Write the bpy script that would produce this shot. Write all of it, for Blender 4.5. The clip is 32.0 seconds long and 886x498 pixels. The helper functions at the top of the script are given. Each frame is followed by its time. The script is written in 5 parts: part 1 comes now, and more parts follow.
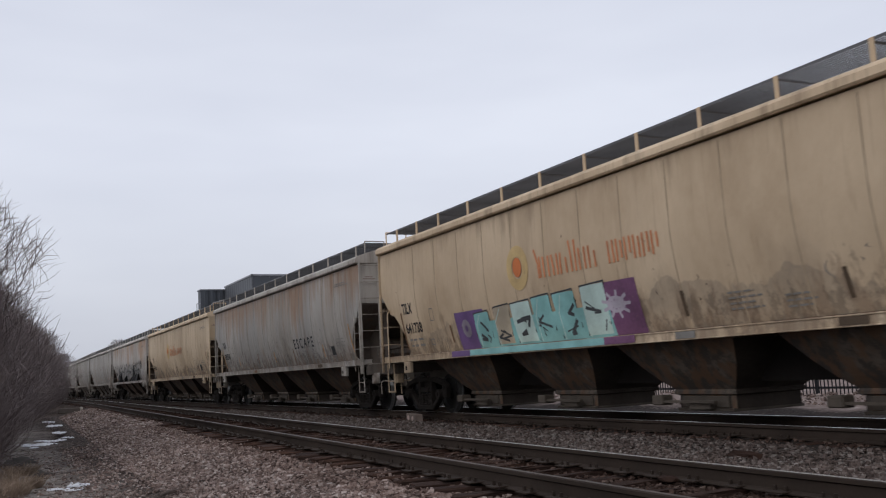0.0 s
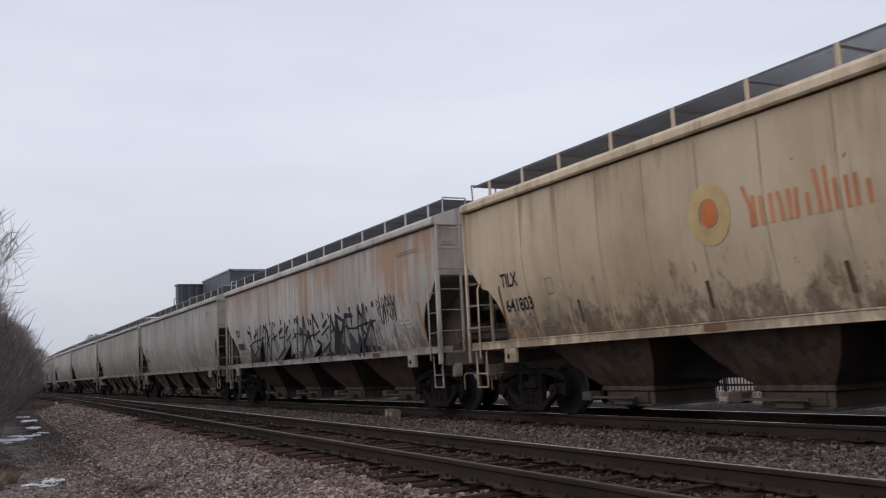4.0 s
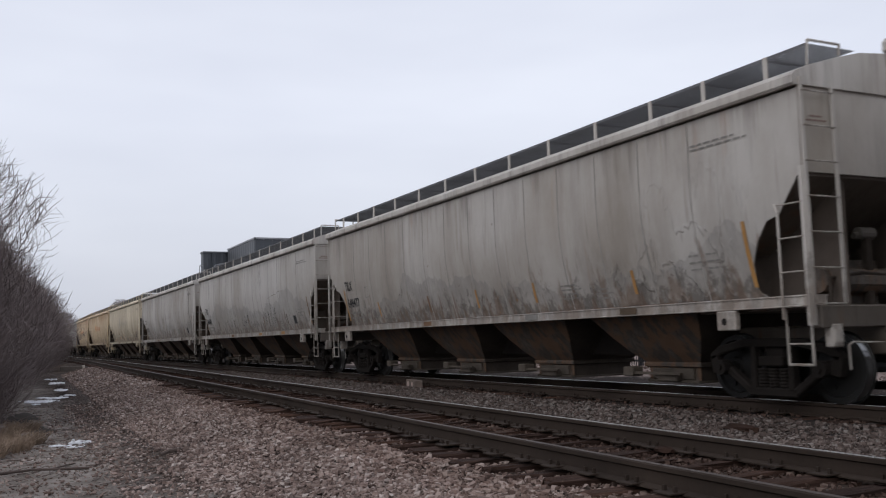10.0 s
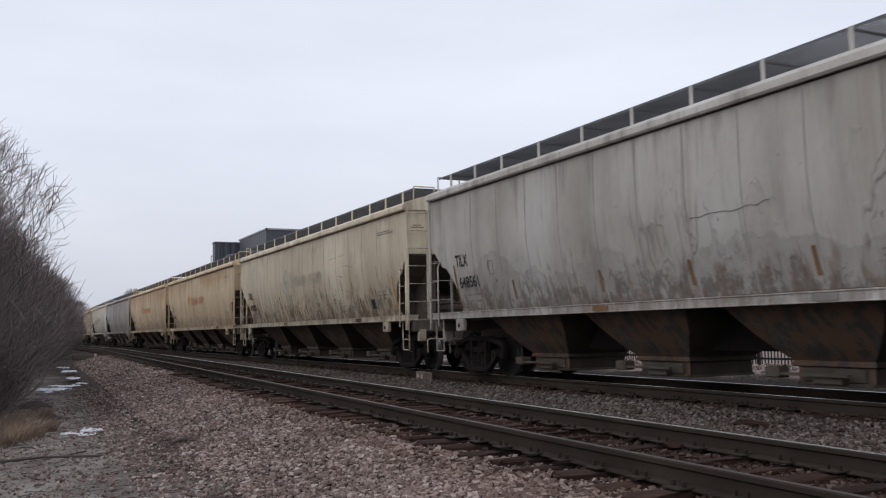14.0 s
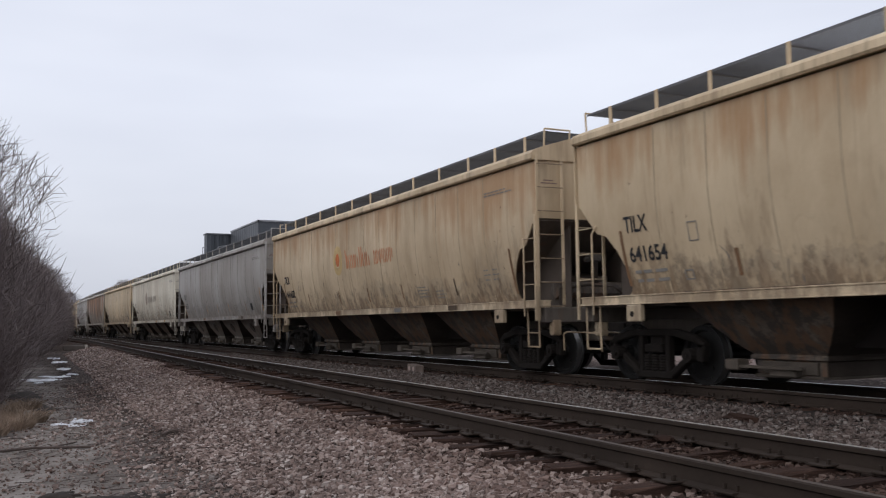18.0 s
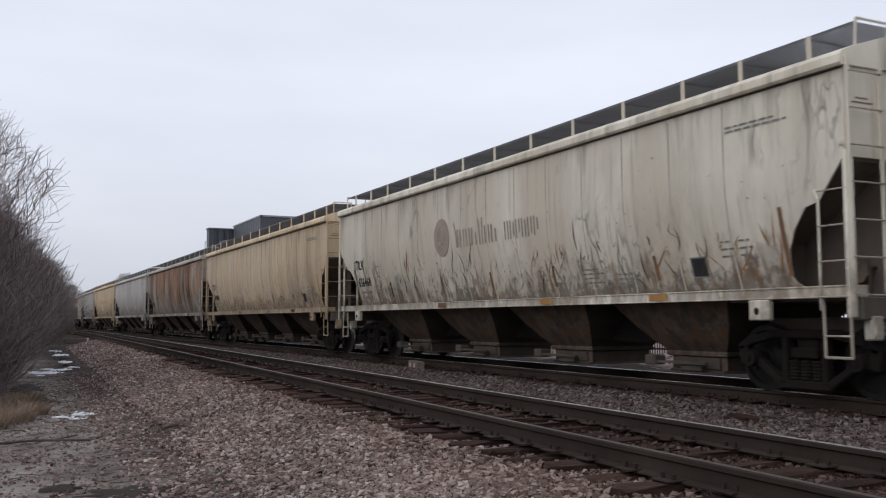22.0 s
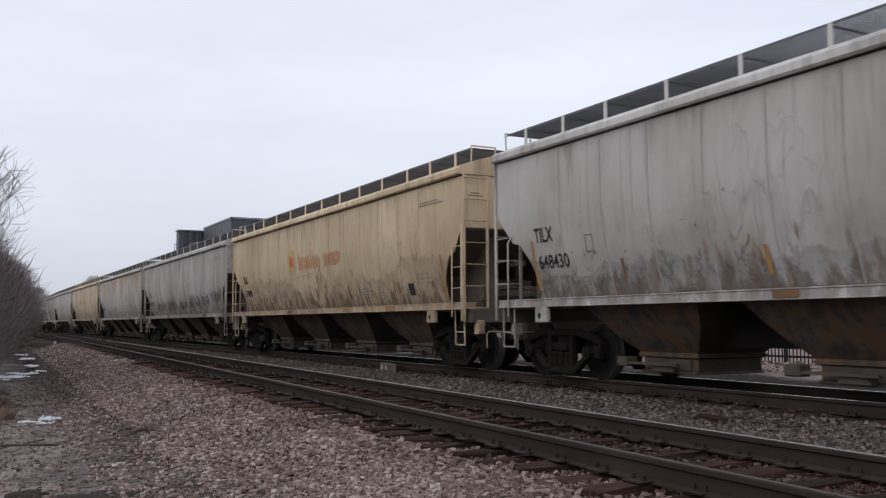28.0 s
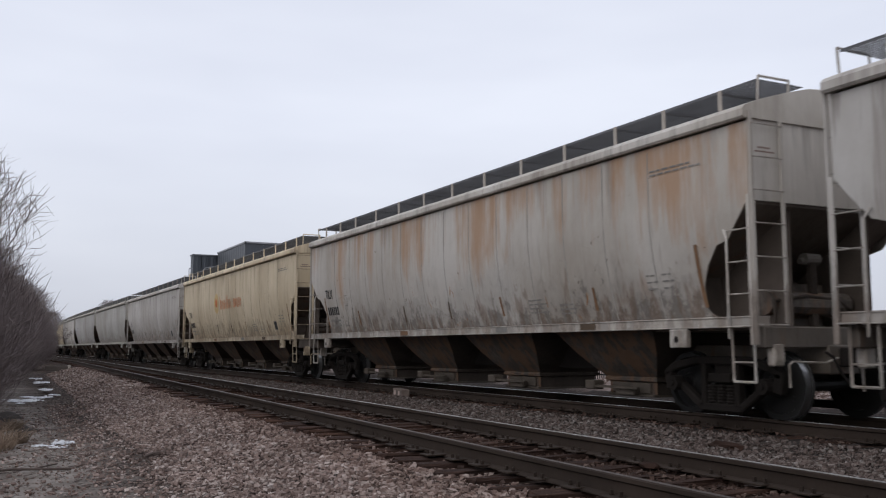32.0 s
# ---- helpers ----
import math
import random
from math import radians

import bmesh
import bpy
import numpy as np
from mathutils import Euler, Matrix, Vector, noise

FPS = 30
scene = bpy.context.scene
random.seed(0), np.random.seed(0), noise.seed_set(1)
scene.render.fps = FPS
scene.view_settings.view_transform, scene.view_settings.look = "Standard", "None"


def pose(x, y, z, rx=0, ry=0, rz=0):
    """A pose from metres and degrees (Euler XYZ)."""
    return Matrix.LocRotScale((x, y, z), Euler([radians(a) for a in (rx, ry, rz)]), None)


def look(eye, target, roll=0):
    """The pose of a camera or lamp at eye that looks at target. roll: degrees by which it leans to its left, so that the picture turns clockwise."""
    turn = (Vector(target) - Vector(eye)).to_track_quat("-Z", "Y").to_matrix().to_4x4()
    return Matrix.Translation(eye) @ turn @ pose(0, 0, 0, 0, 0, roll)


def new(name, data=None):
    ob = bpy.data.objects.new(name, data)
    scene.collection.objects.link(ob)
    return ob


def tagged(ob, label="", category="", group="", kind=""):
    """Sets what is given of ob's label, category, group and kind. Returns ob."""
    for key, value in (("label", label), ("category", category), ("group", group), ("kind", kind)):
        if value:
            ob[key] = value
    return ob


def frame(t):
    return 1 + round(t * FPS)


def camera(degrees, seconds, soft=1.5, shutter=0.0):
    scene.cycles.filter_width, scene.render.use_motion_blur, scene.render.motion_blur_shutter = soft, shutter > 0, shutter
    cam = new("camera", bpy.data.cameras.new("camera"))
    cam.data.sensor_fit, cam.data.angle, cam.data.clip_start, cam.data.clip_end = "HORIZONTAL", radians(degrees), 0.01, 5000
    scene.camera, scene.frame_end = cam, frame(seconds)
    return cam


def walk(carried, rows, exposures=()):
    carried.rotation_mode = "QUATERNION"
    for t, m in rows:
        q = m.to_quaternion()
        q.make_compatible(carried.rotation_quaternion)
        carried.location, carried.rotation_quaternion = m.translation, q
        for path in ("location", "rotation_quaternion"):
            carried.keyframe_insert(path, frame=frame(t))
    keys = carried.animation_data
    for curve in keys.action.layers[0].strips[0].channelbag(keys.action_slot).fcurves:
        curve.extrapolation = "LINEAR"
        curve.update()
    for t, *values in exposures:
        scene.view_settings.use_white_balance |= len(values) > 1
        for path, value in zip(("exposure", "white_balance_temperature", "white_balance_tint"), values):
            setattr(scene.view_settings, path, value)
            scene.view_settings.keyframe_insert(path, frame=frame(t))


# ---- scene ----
# The eye stands beside two straight tracks that run along +Y; z = 0 is the top of the rails.
EYE = Vector((0.0, 0.0, 0.99))
VIEW = [  # seconds, tilt up, turn to the right of the track, lean
    (0, 7.57, 26.46, -2.97), (0.5, 7.35, 27.02, -2.98), (1, 6.83, 27.37, -1.96), (1.5, 5.99, 27.60, -1.85),
    (2, 5.67, 27.90, -1.58), (2.5, 5.74, 28.01, -1.23), (3, 6.07, 28.20, -1.40), (3.5, 6.86, 28.08, -1.82),
    (4, 7.25, 27.76, -2.79), (4.5, 7.12, 27.51, -2.60), (6.5, 5.52, 27.73, -0.05), (7, 5.06, 27.50, -0.65),
    (7.5, 4.94, 27.12, -0.31), (8, 5.01, 26.30, -0.58), (8.5, 5.11, 25.80, -0.75), (9, 5.29, 25.77, -1.11),
    (9.5, 5.54, 26.06, -1.66), (10, 5.55, 26.19, -1.61), (10.5, 5.58, 26.18, -1.45), (11, 5.56, 26.07, -1.32),
    (11.5, 5.43, 25.97, -1.57), (12, 5.57, 25.85, -1.76), (12.5, 5.49, 26.09, -1.91), (13, 5.32, 26.04, -1.39),
    (13.5, 5.02, 25.94, -1.24), (14, 5.10, 25.49, -0.99), (14.5, 5.06, 25.00, -0.82), (15, 4.97, 24.86, -0.69),
    (15.5, 4.89, 24.83, -0.75), (17.5, 4.55, 25.64, -0.63), (18, 4.64, 25.98, -0.70), (18.5, 4.71, 25.97, -0.54),
    (19, 4.84, 26.02, -0.60), (19.5, 4.76, 26.09, -0.33), (20, 4.53, 26.08, -0.22), (20.5, 4.27, 26.18, -0.45),
    (21, 4.28, 26.18, -0.55), (21.5, 4.29, 26.03, -0.28), (22, 4.45, 25.84, -0.10), (22.5, 4.45, 25.54, -0.77),
    (23, 4.38, 25.33, -0.81), (23.5, 4.32, 25.21, -1.10), (24, 4.33, 24.88, -0.53), (24.5, 4.42, 24.75, -0.47),
    (25, 4.60, 25.19, -0.49), (25.5, 4.61, 25.66, 0.13), (27.5, 4.63, 26.93, -0.31), (28, 4.58, 27.61, -0.24),
    (28.5, 4.78, 28.02, -0.01), (29, 5.03, 28.31, -0.31), (29.5, 5.25, 28.31, -0.80), (30, 5.61, 27.79, -0.73),
    (30.5, 6.03, 27.24, -0.77), (31, 6.14, 27.12, -0.60), (31.5, 6.14, 26.93, -0.51), (32, 6.14, 26.78, -0.06),
]
SECONDS = 32.0
cam = camera(51.65, SECONDS, soft=1.15, shutter=0.12)
walk(cam, [(t, look(EYE, EYE + Vector((math.sin(radians(yaw)) * math.cos(radians(tilt)),
                                       math.cos(radians(yaw)) * math.cos(radians(tilt)),
                                       math.sin(radians(tilt)))), lean)) for t, tilt, yaw, lean in VIEW],
     [(0, -0.10, 6420, 10), (1, -0.09, 6420, 10), (2, 0.06, 6420, 10), (3, 0.0, 6420, 10), (4, -0.10, 6420, 10), (4.5, -0.08, 6420, 10), (6.5, 0.0, 6420, 10), (9, 0.0, 6420, 10), (15, 0.04, 6420, 10), (19, 0.03, 6420, 10), (20, 0.09, 6420, 10), (21, 0.11, 6420, 10), (22, 0.04, 6420, 10), (24, 0.05, 6420, 10), (25, 0.09, 6420, 10), (28, 0.07, 6420, 10), (30, 0.06, 6420, 10), (32, 0.02, 6420, 10)])

# ---- sky and sun: a thick winter overcast ----
def overcast():
    world = bpy.data.worlds.new("overcast")
    scene.world = world
    world.use_nodes = True
    nt = world.node_tree
    nt.nodes.clear()
    out = nt.nodes.new("ShaderNodeOutputWorld")
    bg = nt.nodes.new("ShaderNodeBackground")
    sky = nt.nodes.new("ShaderNodeTexSky")
    sky.sky_type, sky.sun_disc = "NISHITA", False
    sky.sun_elevation, sky.sun_rotation = radians(39), radians(241)
    sky.air_density, sky.dust_density, sky.ozone_density = 1.0, 4.0, 1.0
    tc = nt.nodes.new("ShaderNodeTexCoord")
    mp = nt.nodes.new("ShaderNodeMapping")
    mp.inputs["Scale"].default_value = (1.0, 1.0, 4.0)
    nz = nt.nodes.new("ShaderNodeTexNoise")
    nz.inputs["Scale"].default_value, nz.inputs["Detail"].default_value = 1.6, 4.0
    ramp = nt.nodes.new("ShaderNodeValToRGB")
    ramp.color_ramp.elements[0].position, ramp.color_ramp.elements[1].position = 0.32, 0.68
    ramp.color_ramp.elements[0].color = (7.3, 7.6, 8.7, 1)
    ramp.color_ramp.elements[1].color = (8.6, 8.9, 9.9, 1)
    mix = nt.nodes.new("ShaderNodeMix")
    mix.data_type = "RGBA"
    mix.inputs[0].default_value = 0.9
    link = nt.links.new
    link(tc.outputs["Generated"], mp.inputs["Vector"])
    link(mp.outputs["Vector"], nz.inputs["Vector"])
    link(nz.outputs["Fac"], ramp.inputs["Fac"])
    link(sky.outputs["Color"], mix.inputs["A"])
    link(ramp.outputs["Color"], mix.inputs["B"])
    # an overcast sky is dimmer towards the horizon
    sep = nt.nodes.new("ShaderNodeSeparateXYZ")
    dim = nt.nodes.new("ShaderNodeValToRGB")
    for el, (pos, v) in zip(dim.color_ramp.elements, ((0.0, 0.76), (0.24, 1.0))):
        el.position, el.color = pos, (v, v, v * 0.995, 1)
    shade = nt.nodes.new("ShaderNodeMix")
    shade.data_type, shade.blend_type = "RGBA", "MULTIPLY"
    shade.inputs[0].default_value = 1.0
    link(tc.outputs["Generated"], sep.inputs[0])
    link(sep.outputs["Z"], dim.inputs["Fac"])
    link(mix.outputs["Result"], shade.inputs["A"])
    link(dim.outputs["Color"], shade.inputs["B"])
    link(shade.outputs["Result"], bg.inputs["Color"])
    bg.inputs["Strength"].default_value = 0.103
    link(bg.outputs["Background"], out.inputs["Surface"])


overcast()
sun = new("sun", bpy.data.lights.new("sun", "SUN"))
sun.data.energy, sun.data.angle, sun.data.color = 0.75, radians(60), (1.0, 0.97, 0.93)
sun.matrix_world = look((-40, -22, 37), (0, 0, 0))
scene.view_settings.exposure = 0.0

# ---- plan ----
NEAR_RAIL = 4.44          # nearer rail of the near track
TRAIN_RAIL = 9.83         # nearer rail of the train's track
RAIL_GAP = 1.52           # between rail heads
NEAR_MID, TRAIN_MID = NEAR_RAIL + RAIL_GAP / 2, TRAIN_RAIL + RAIL_GAP / 2
GROUND = -0.72


def bend(s):
    """Sideways shift and heading of both tracks at s metres along them: straight, then a widening curve to the right."""
    x, th, at = 0.0, 0.0, 95.0
    for end, k in ((150.0, 0.0008), (330.0, 0.0016)):
        if s > at:
            d = min(s, end) - at
            x += th * d + k * d * d / 2
            th += k * d
            at = end
    if s > at:
        x += th * (s - at)
    return x, math.atan(th)


def drift(s):
    """The near track closes in on the train's track very slowly."""
    return -0.10 + 0.030 * max(-20.0, min(s, 75.0))


# ---- building helpers ----
def mesh_of(name, bm, smooth=False):
    me = bpy.data.meshes.new(name)
    bm.to_mesh(me)
    bm.free()
    me.materials.append(None)
    if smooth:
        for p in me.polygons:
            p.use_smooth = True
    return me


def put(name, me, mat, parent=None, m=None, label=""):
    """One object on a mesh, with its own material."""
    ob = new(name, me)
    ob.material_slots[0].link = "OBJECT"
    ob.material_slots[0].material = mat
    if parent:
        ob.parent = parent
    if m is not None:
        ob.matrix_basis = m
    if label:
        ob["label"] = label
    return ob


def part(name, bm, mat, parent=None, label="", m=None, smooth=False):
    return put(name, mesh_of(name, bm, smooth), mat, parent, m, label)


def box(bm, x0, x1, y0, y1, z0, z1, bevel=0.0):
    m = Matrix.Translation(((x0 + x1) / 2, (y0 + y1) / 2, (z0 + z1) / 2)) @ Matrix.Diagonal((abs(x1 - x0), abs(y1 - y0), abs(z1 - z0), 1))
    r = bmesh.ops.create_cube(bm, size=1.0, matrix=m)
    if bevel:
        edges = list({e for v in r["verts"] for e in v.link_edges})
        bmesh.ops.bevel(bm, geom=edges, offset=bevel, segments=1, affect="EDGES")
    return bm


def boxed(*a, **k):
    return box(bmesh.new(), *a, **k)


def rod(bm, a, b, r, n=6):
    a, b = Vector(a), Vector(b)
    d = b - a
    m = Matrix.Translation((a + b) / 2) @ d.to_track_quat("Z", "Y").to_matrix().to_4x4()
    bmesh.ops.create_cone(bm, cap_ends=True, segments=n, radius1=r, radius2=r, depth=d.length, matrix=m)
    return bm


def loft(bm, rings, close=False, caps=False):
    """Skin a list of equal-length point rings."""
    vs = [[bm.verts.new(p) for p in ring] for ring in rings]
    n = len(vs[0])
    for a, b in zip(vs, vs[1:]):
        for i in range(n if close else n - 1):
            j = (i + 1) % n
            bm.faces.new((a[i], a[j], b[j], b[i]))
    if caps:
        bm.faces.new(vs[0][::-1])
        bm.faces.new(vs[-1])
    return bm


def prism(bm, outline, axis, lo, hi):
    """Extrude a 2D outline along an axis (0, 1 or 2); the outline gives the other two coordinates in order."""
    def at(p, c):
        v = list(p)
        v.insert(axis, c)
        return v
    a = [bm.verts.new(at(p, lo)) for p in outline]
    b = [bm.verts.new(at(p, hi)) for p in outline]
    n = len(outline)
    for i in range(n):
        bm.faces.new((a[i], a[(i + 1) % n], b[(i + 1) % n], b[i]))
    bm.faces.new(a[::-1])
    bm.faces.new(b)
    bmesh.ops.recalc_face_normals(bm, faces=bm.faces[:])
    return bm


# ---- materials ----
def material(name):
    m = bpy.data.materials.new(name)
    m.use_nodes = True
    return m, m.node_tree, m.node_tree.nodes["Principled BSDF"]


def noise_node(nt, coord, scale, detail=4.0, stretch=(1, 1, 1), offset=(0, 0, 0), rough=0.55):
    mp = nt.nodes.new("ShaderNodeMapping")
    mp.inputs["Scale"].default_value = stretch
    mp.inputs["Location"].default_value = offset
    nt.links.new(coord, mp.inputs["Vector"])
    n = nt.nodes.new("ShaderNodeTexNoise")
    n.inputs["Scale"].default_value, n.inputs["Detail"].default_value = scale, detail
    n.inputs["Roughness"].default_value = rough
    nt.links.new(mp.outputs["Vector"], n.inputs["Vector"])
    return n.outputs["Fac"]


def ramp_node(nt, fac, stops):
    r = nt.nodes.new("ShaderNodeValToRGB")
    e = r.color_ramp.elements
    while len(e) < len(stops):
        e.new(0.5)
    for el, (pos, col) in zip(e, stops):
        el.position = pos
        el.color = (*col, 1) if len(col) == 3 else (col[0], col[0], col[0], 1)
    nt.links.new(fac, r.inputs["Fac"])
    return r.outputs["Color"]


def mix_node(nt, fac, a, b, blend="MIX"):
    m = nt.nodes.new("ShaderNodeMix")
    m.data_type, m.blend_type = "RGBA", blend
    for key, v in ((0, fac), ("A", a), ("B", b)):
        if isinstance(v, (int, float)):
            m.inputs[key].default_value = v
        elif isinstance(v, tuple):
            m.inputs[key].default_value = (*v, 1)
        else:
            nt.links.new(v, m.inputs[key])
    return m.outputs["Result"]


def bump_node(nt, height, bsdf, strength=0.3, distance=0.01):
    b = nt.nodes.new("ShaderNodeBump")
    b.inputs["Strength"].default_value, b.inputs["Distance"].default_value = strength, distance
    nt.links.new(height, b.inputs["Height"])
    nt.links.new(b.outputs["Normal"], bsdf.inputs["Normal"])


def coords(nt, which="Object"):
    return nt.nodes.new("ShaderNodeTexCoord").outputs[which]


def plain(name, col, rough=0.7, metal=0.0, vary=0.25, scale=6.0, bump=0.15, shine=0.35):
    """A surface of one colour with blotches and a fine grain."""
    m, nt, b = material(name)
    c = coords(nt)
    big = noise_node(nt, c, scale * 0.25, 3)
    fine = noise_node(nt, c, scale * 6, 6)
    dark = tuple(v * (1 - vary) for v in col)
    light = tuple(min(1, v * (1 + vary)) for v in col)
    base = ramp_node(nt, big, [(0.3, dark), (0.7, light)])
    base = mix_node(nt, 0.25, base, ramp_node(nt, fine, [(0.3, dark), (0.7, light)]))
    nt.links.new(base, b.inputs["Base Color"])
    b.inputs["Roughness"].default_value, b.inputs["Metallic"].default_value = rough, metal
    b.inputs["Specular IOR Level"].default_value = shine
    if bump:
        bump_node(nt, fine, b, bump, 0.004)
    return m


def calc(nt, op, a, b, c=None):
    n = nt.nodes.new("ShaderNodeMath")
    n.operation = op
    for k, v in enumerate((a, b) if c is None else (a, b, c)):
        if isinstance(v, (int, float)):
            n.inputs[k].default_value = v
        else:
            nt.links.new(v, n.inputs[k])
    return n.outputs[0]


def span(nt, v, lo, hi, to_lo, to_hi):
    n = nt.nodes.new("ShaderNodeMapRange")
    for key, val in (("From Min", lo), ("From Max", hi), ("To Min", to_lo), ("To Max", to_hi)):
        n.inputs[key].default_value = val
    nt.links.new(v, n.inputs["Value"])
    return n.outputs["Result"]


def car_paint(name, col, seed, rust=0.5, rust_col=(0.24, 0.10, 0.035), dirt=0.5, streak=0.4, second=None,
              scuff=0.3, tide=1.8, wrinkle=0.4, high=0.0, bands=None, sill=1.398):
    """Weathered hopper paint: faded blotches, run-down streaks, rust patches, torn grime film, scrapes and dents."""
    m, nt, b = material(name)
    c = coords(nt)
    sep = nt.nodes.new("ShaderNodeSeparateXYZ")
    nt.links.new(c, sep.inputs[0])
    z = sep.outputs["Z"]
    o = (seed * 7.3, seed * 3.1, seed * 1.7)
    pale = tuple(min(0.9, v * 1.12) for v in col)
    dull = tuple(v * w for v, w in zip(col, (0.78, 0.74, 0.69)))
    base = ramp_node(nt, noise_node(nt, c, 0.35, 6, (1, 1, 0.6), o, 0.62), [(0.36, dull), (0.62, pale)])
    if second:
        base = mix_node(nt, ramp_node(nt, noise_node(nt, c, 0.5, 4, (1, 1, 0.15), o), [(0.45, (0.0,)), (0.6, (1.0,))]), base, second)
    # streaks that run down the sheets, wide and hair-thin, and drips below the roof's edge
    runs = noise_node(nt, c, 1.5, 6, (1, 1, 0.11), o, 0.68)
    base = mix_node(nt, ramp_node(nt, runs, [(0.50, (0.0,)), (0.70, (streak,))]), base, tuple(v * w for v, w in zip(col, (0.50, 0.46, 0.42))))
    hairs = noise_node(nt, c, 8.0, 3, (1, 1, 0.05), (o[1], o[0], o[2]), 0.5)
    base = mix_node(nt, ramp_node(nt, hairs, [(0.60, (0.0,)), (0.70, (0.2 + 0.5 * streak,))]), base, tuple(v * w for v, w in zip(col, (0.55, 0.50, 0.46))))
    pale_runs = noise_node(nt, c, 1.7, 4, (1, 1, 0.05), (o[1], o[2], o[0]), 0.6)
    base = mix_node(nt, ramp_node(nt, pale_runs, [(0.55, (0.0,)), (0.75, (streak * 0.7,))]), base, pale)
    drips = calc(nt, "ADD", noise_node(nt, c, 2.4, 6, (1, 1, 0.09), (o[2], o[1], o[0]), 0.66), span(nt, z, 2.7, 4.0, -0.16, 0.05))
    base = mix_node(nt, ramp_node(nt, drips, [(0.55, (0.0,)), (0.70, (0.35 + 0.6 * streak,))]), base, tuple(v * w for v, w in zip(col, (0.36, 0.33, 0.31))))
    if bands:
        # wide runs of rust down the sheets: dark brown, brown and orange, torn into hair-thin streaks, thickest below the roof
        broad = calc(nt, "ADD", noise_node(nt, c, 0.55, 6, (1, 1, 0.42), (o[0], o[2], o[1]), 0.62), span(nt, z, 1.5, 3.9, -0.10, 0.09))
        threads = noise_node(nt, c, 7.0, 4, (1, 1, 0.05), (o[1], o[0], o[2]), 0.6)
        mask = ramp_node(nt, calc(nt, "MULTIPLY_ADD", threads, 0.16, broad), [(0.50, (0.0,)), (0.58, (0.6,)), (0.70, (0.92,))])
        tint = ramp_node(nt, noise_node(nt, c, 0.8, 7, (1, 1, 0.6), (o[2], o[1], o[0]), 0.66), [(0.36, tuple(0.35 * v for v in bands)), (0.47, bands), (0.60, tuple(v * w for v, w in zip(bands, (1.75, 1.45, 1.15))))])
        base = mix_node(nt, mask, base, tint)
        soaked = noise_node(nt, c, 0.6, 7, (1, 1, 0.13), (o[1], o[2], o[0]), 0.66)
        base = mix_node(nt, ramp_node(nt, soaked, [(0.50, (0.0,)), (0.60, (0.85,))]), base, tuple(0.36 * v for v in bands))
    # rust
    patch = noise_node(nt, c, 0.55, 6, (1, 1, 0.45), (o[2], o[0], o[1]), 0.6)
    fine = noise_node(nt, c, 3.0, 6, (1, 1, 0.08), o, 0.7)
    both = calc(nt, "ADD", mix_node(nt, 0.45, patch, fine), span(nt, z, 2.2, 3.7, -0.5 * high, 0.5 * high))
    hi = 0.70 - 0.17 * rust
    base = mix_node(nt, ramp_node(nt, both, [(hi - 0.03, (0.0,)), (hi + 0.09, (min(0.85, 0.3 + 0.4 * rust),))]), base, rust_col)
    # a film of grime on the lower side whose upper edge is torn in hills and tongues
    hills = noise_node(nt, c, 0.30, 7, (1, 1, 0.5), (o[1], o[2], o[0]), 0.6)
    under = calc(nt, "SUBTRACT", calc(nt, "MULTIPLY_ADD", hills, 3.2, tide - 1.6), z)
    flecks = ramp_node(nt, noise_node(nt, c, 4.0, 9, (1, 1, 0.7), o, 0.75), [(0.36, (0.35,)), (0.60, (1.0,))])
    torn = ramp_node(nt, under, [(0.0, (0.0,)), (0.02, (min(0.85, 1.1 * scuff),)), (0.5, (0.6 * scuff,)), (1.0, (0.75 * scuff,))])
    base = mix_node(nt, mix_node(nt, 1.0, torn, flecks, "MULTIPLY"), base, tuple(0.055 + 0.36 * v for v in col))
    # spots and scrapes thrown up by the wheels; the sill below is washed cleaner
    splash = calc(nt, "SUBTRACT", span(nt, z, 1.45, 2.7, 0.15, -0.13), span(nt, z, sill, sill + 0.006, 0.15, 0.0))

    def low(fac):
        return calc(nt, "ADD", fac, splash)
    film = low(noise_node(nt, c, 0.8, 7, (1, 1, 0.8), (o[1], o[0], o[2]), 0.65))
    base = mix_node(nt, ramp_node(nt, film, [(0.48, (0.0,)), (0.75, (0.55 * dirt,))]), base, (0.10, 0.088, 0.078))
    spots = low(noise_node(nt, c, 3.2, 9, (1, 1, 0.6), (o[0], o[2], o[1]), 0.78))
    base = mix_node(nt, ramp_node(nt, spots, [(0.585, (0.0,)), (0.66, (1.0 * dirt,))]), base, (0.050, 0.042, 0.037))
    scrapes = low(noise_node(nt, c, 4.5, 4, (1, 1, 0.18), (o[2], o[1], o[0]), 0.6))
    base = mix_node(nt, ramp_node(nt, scrapes, [(0.60, (0.0,)), (0.69, (0.85 * dirt,))]), base, (0.13, 0.075, 0.045))
    # creases beaten into the sheet, their shade also mixed into the colour
    where = ramp_node(nt, calc(nt, "ADD", noise_node(nt, c, 0.42, 3, (1, 1, 1), o), span(nt, z, 1.5, 3.6, 0.05, -0.10)), [(0.48, (0.0,)), (0.60, (1.0,))])
    fold = ramp_node(nt, noise_node(nt, c, 1.0, 3, (1, 1, 0.26), (o[2], o[0], o[1]), 0.5), [(0.475, (0.0,)), (0.50, (1.0,)), (0.512, (0.0,))])
    small = ramp_node(nt, noise_node(nt, c, 2.1, 3, (1, 1, 0.35), (o[1], o[0], o[2]), 0.5), [(0.47, (0.0,)), (0.50, (0.7,)), (0.515, (0.0,))])
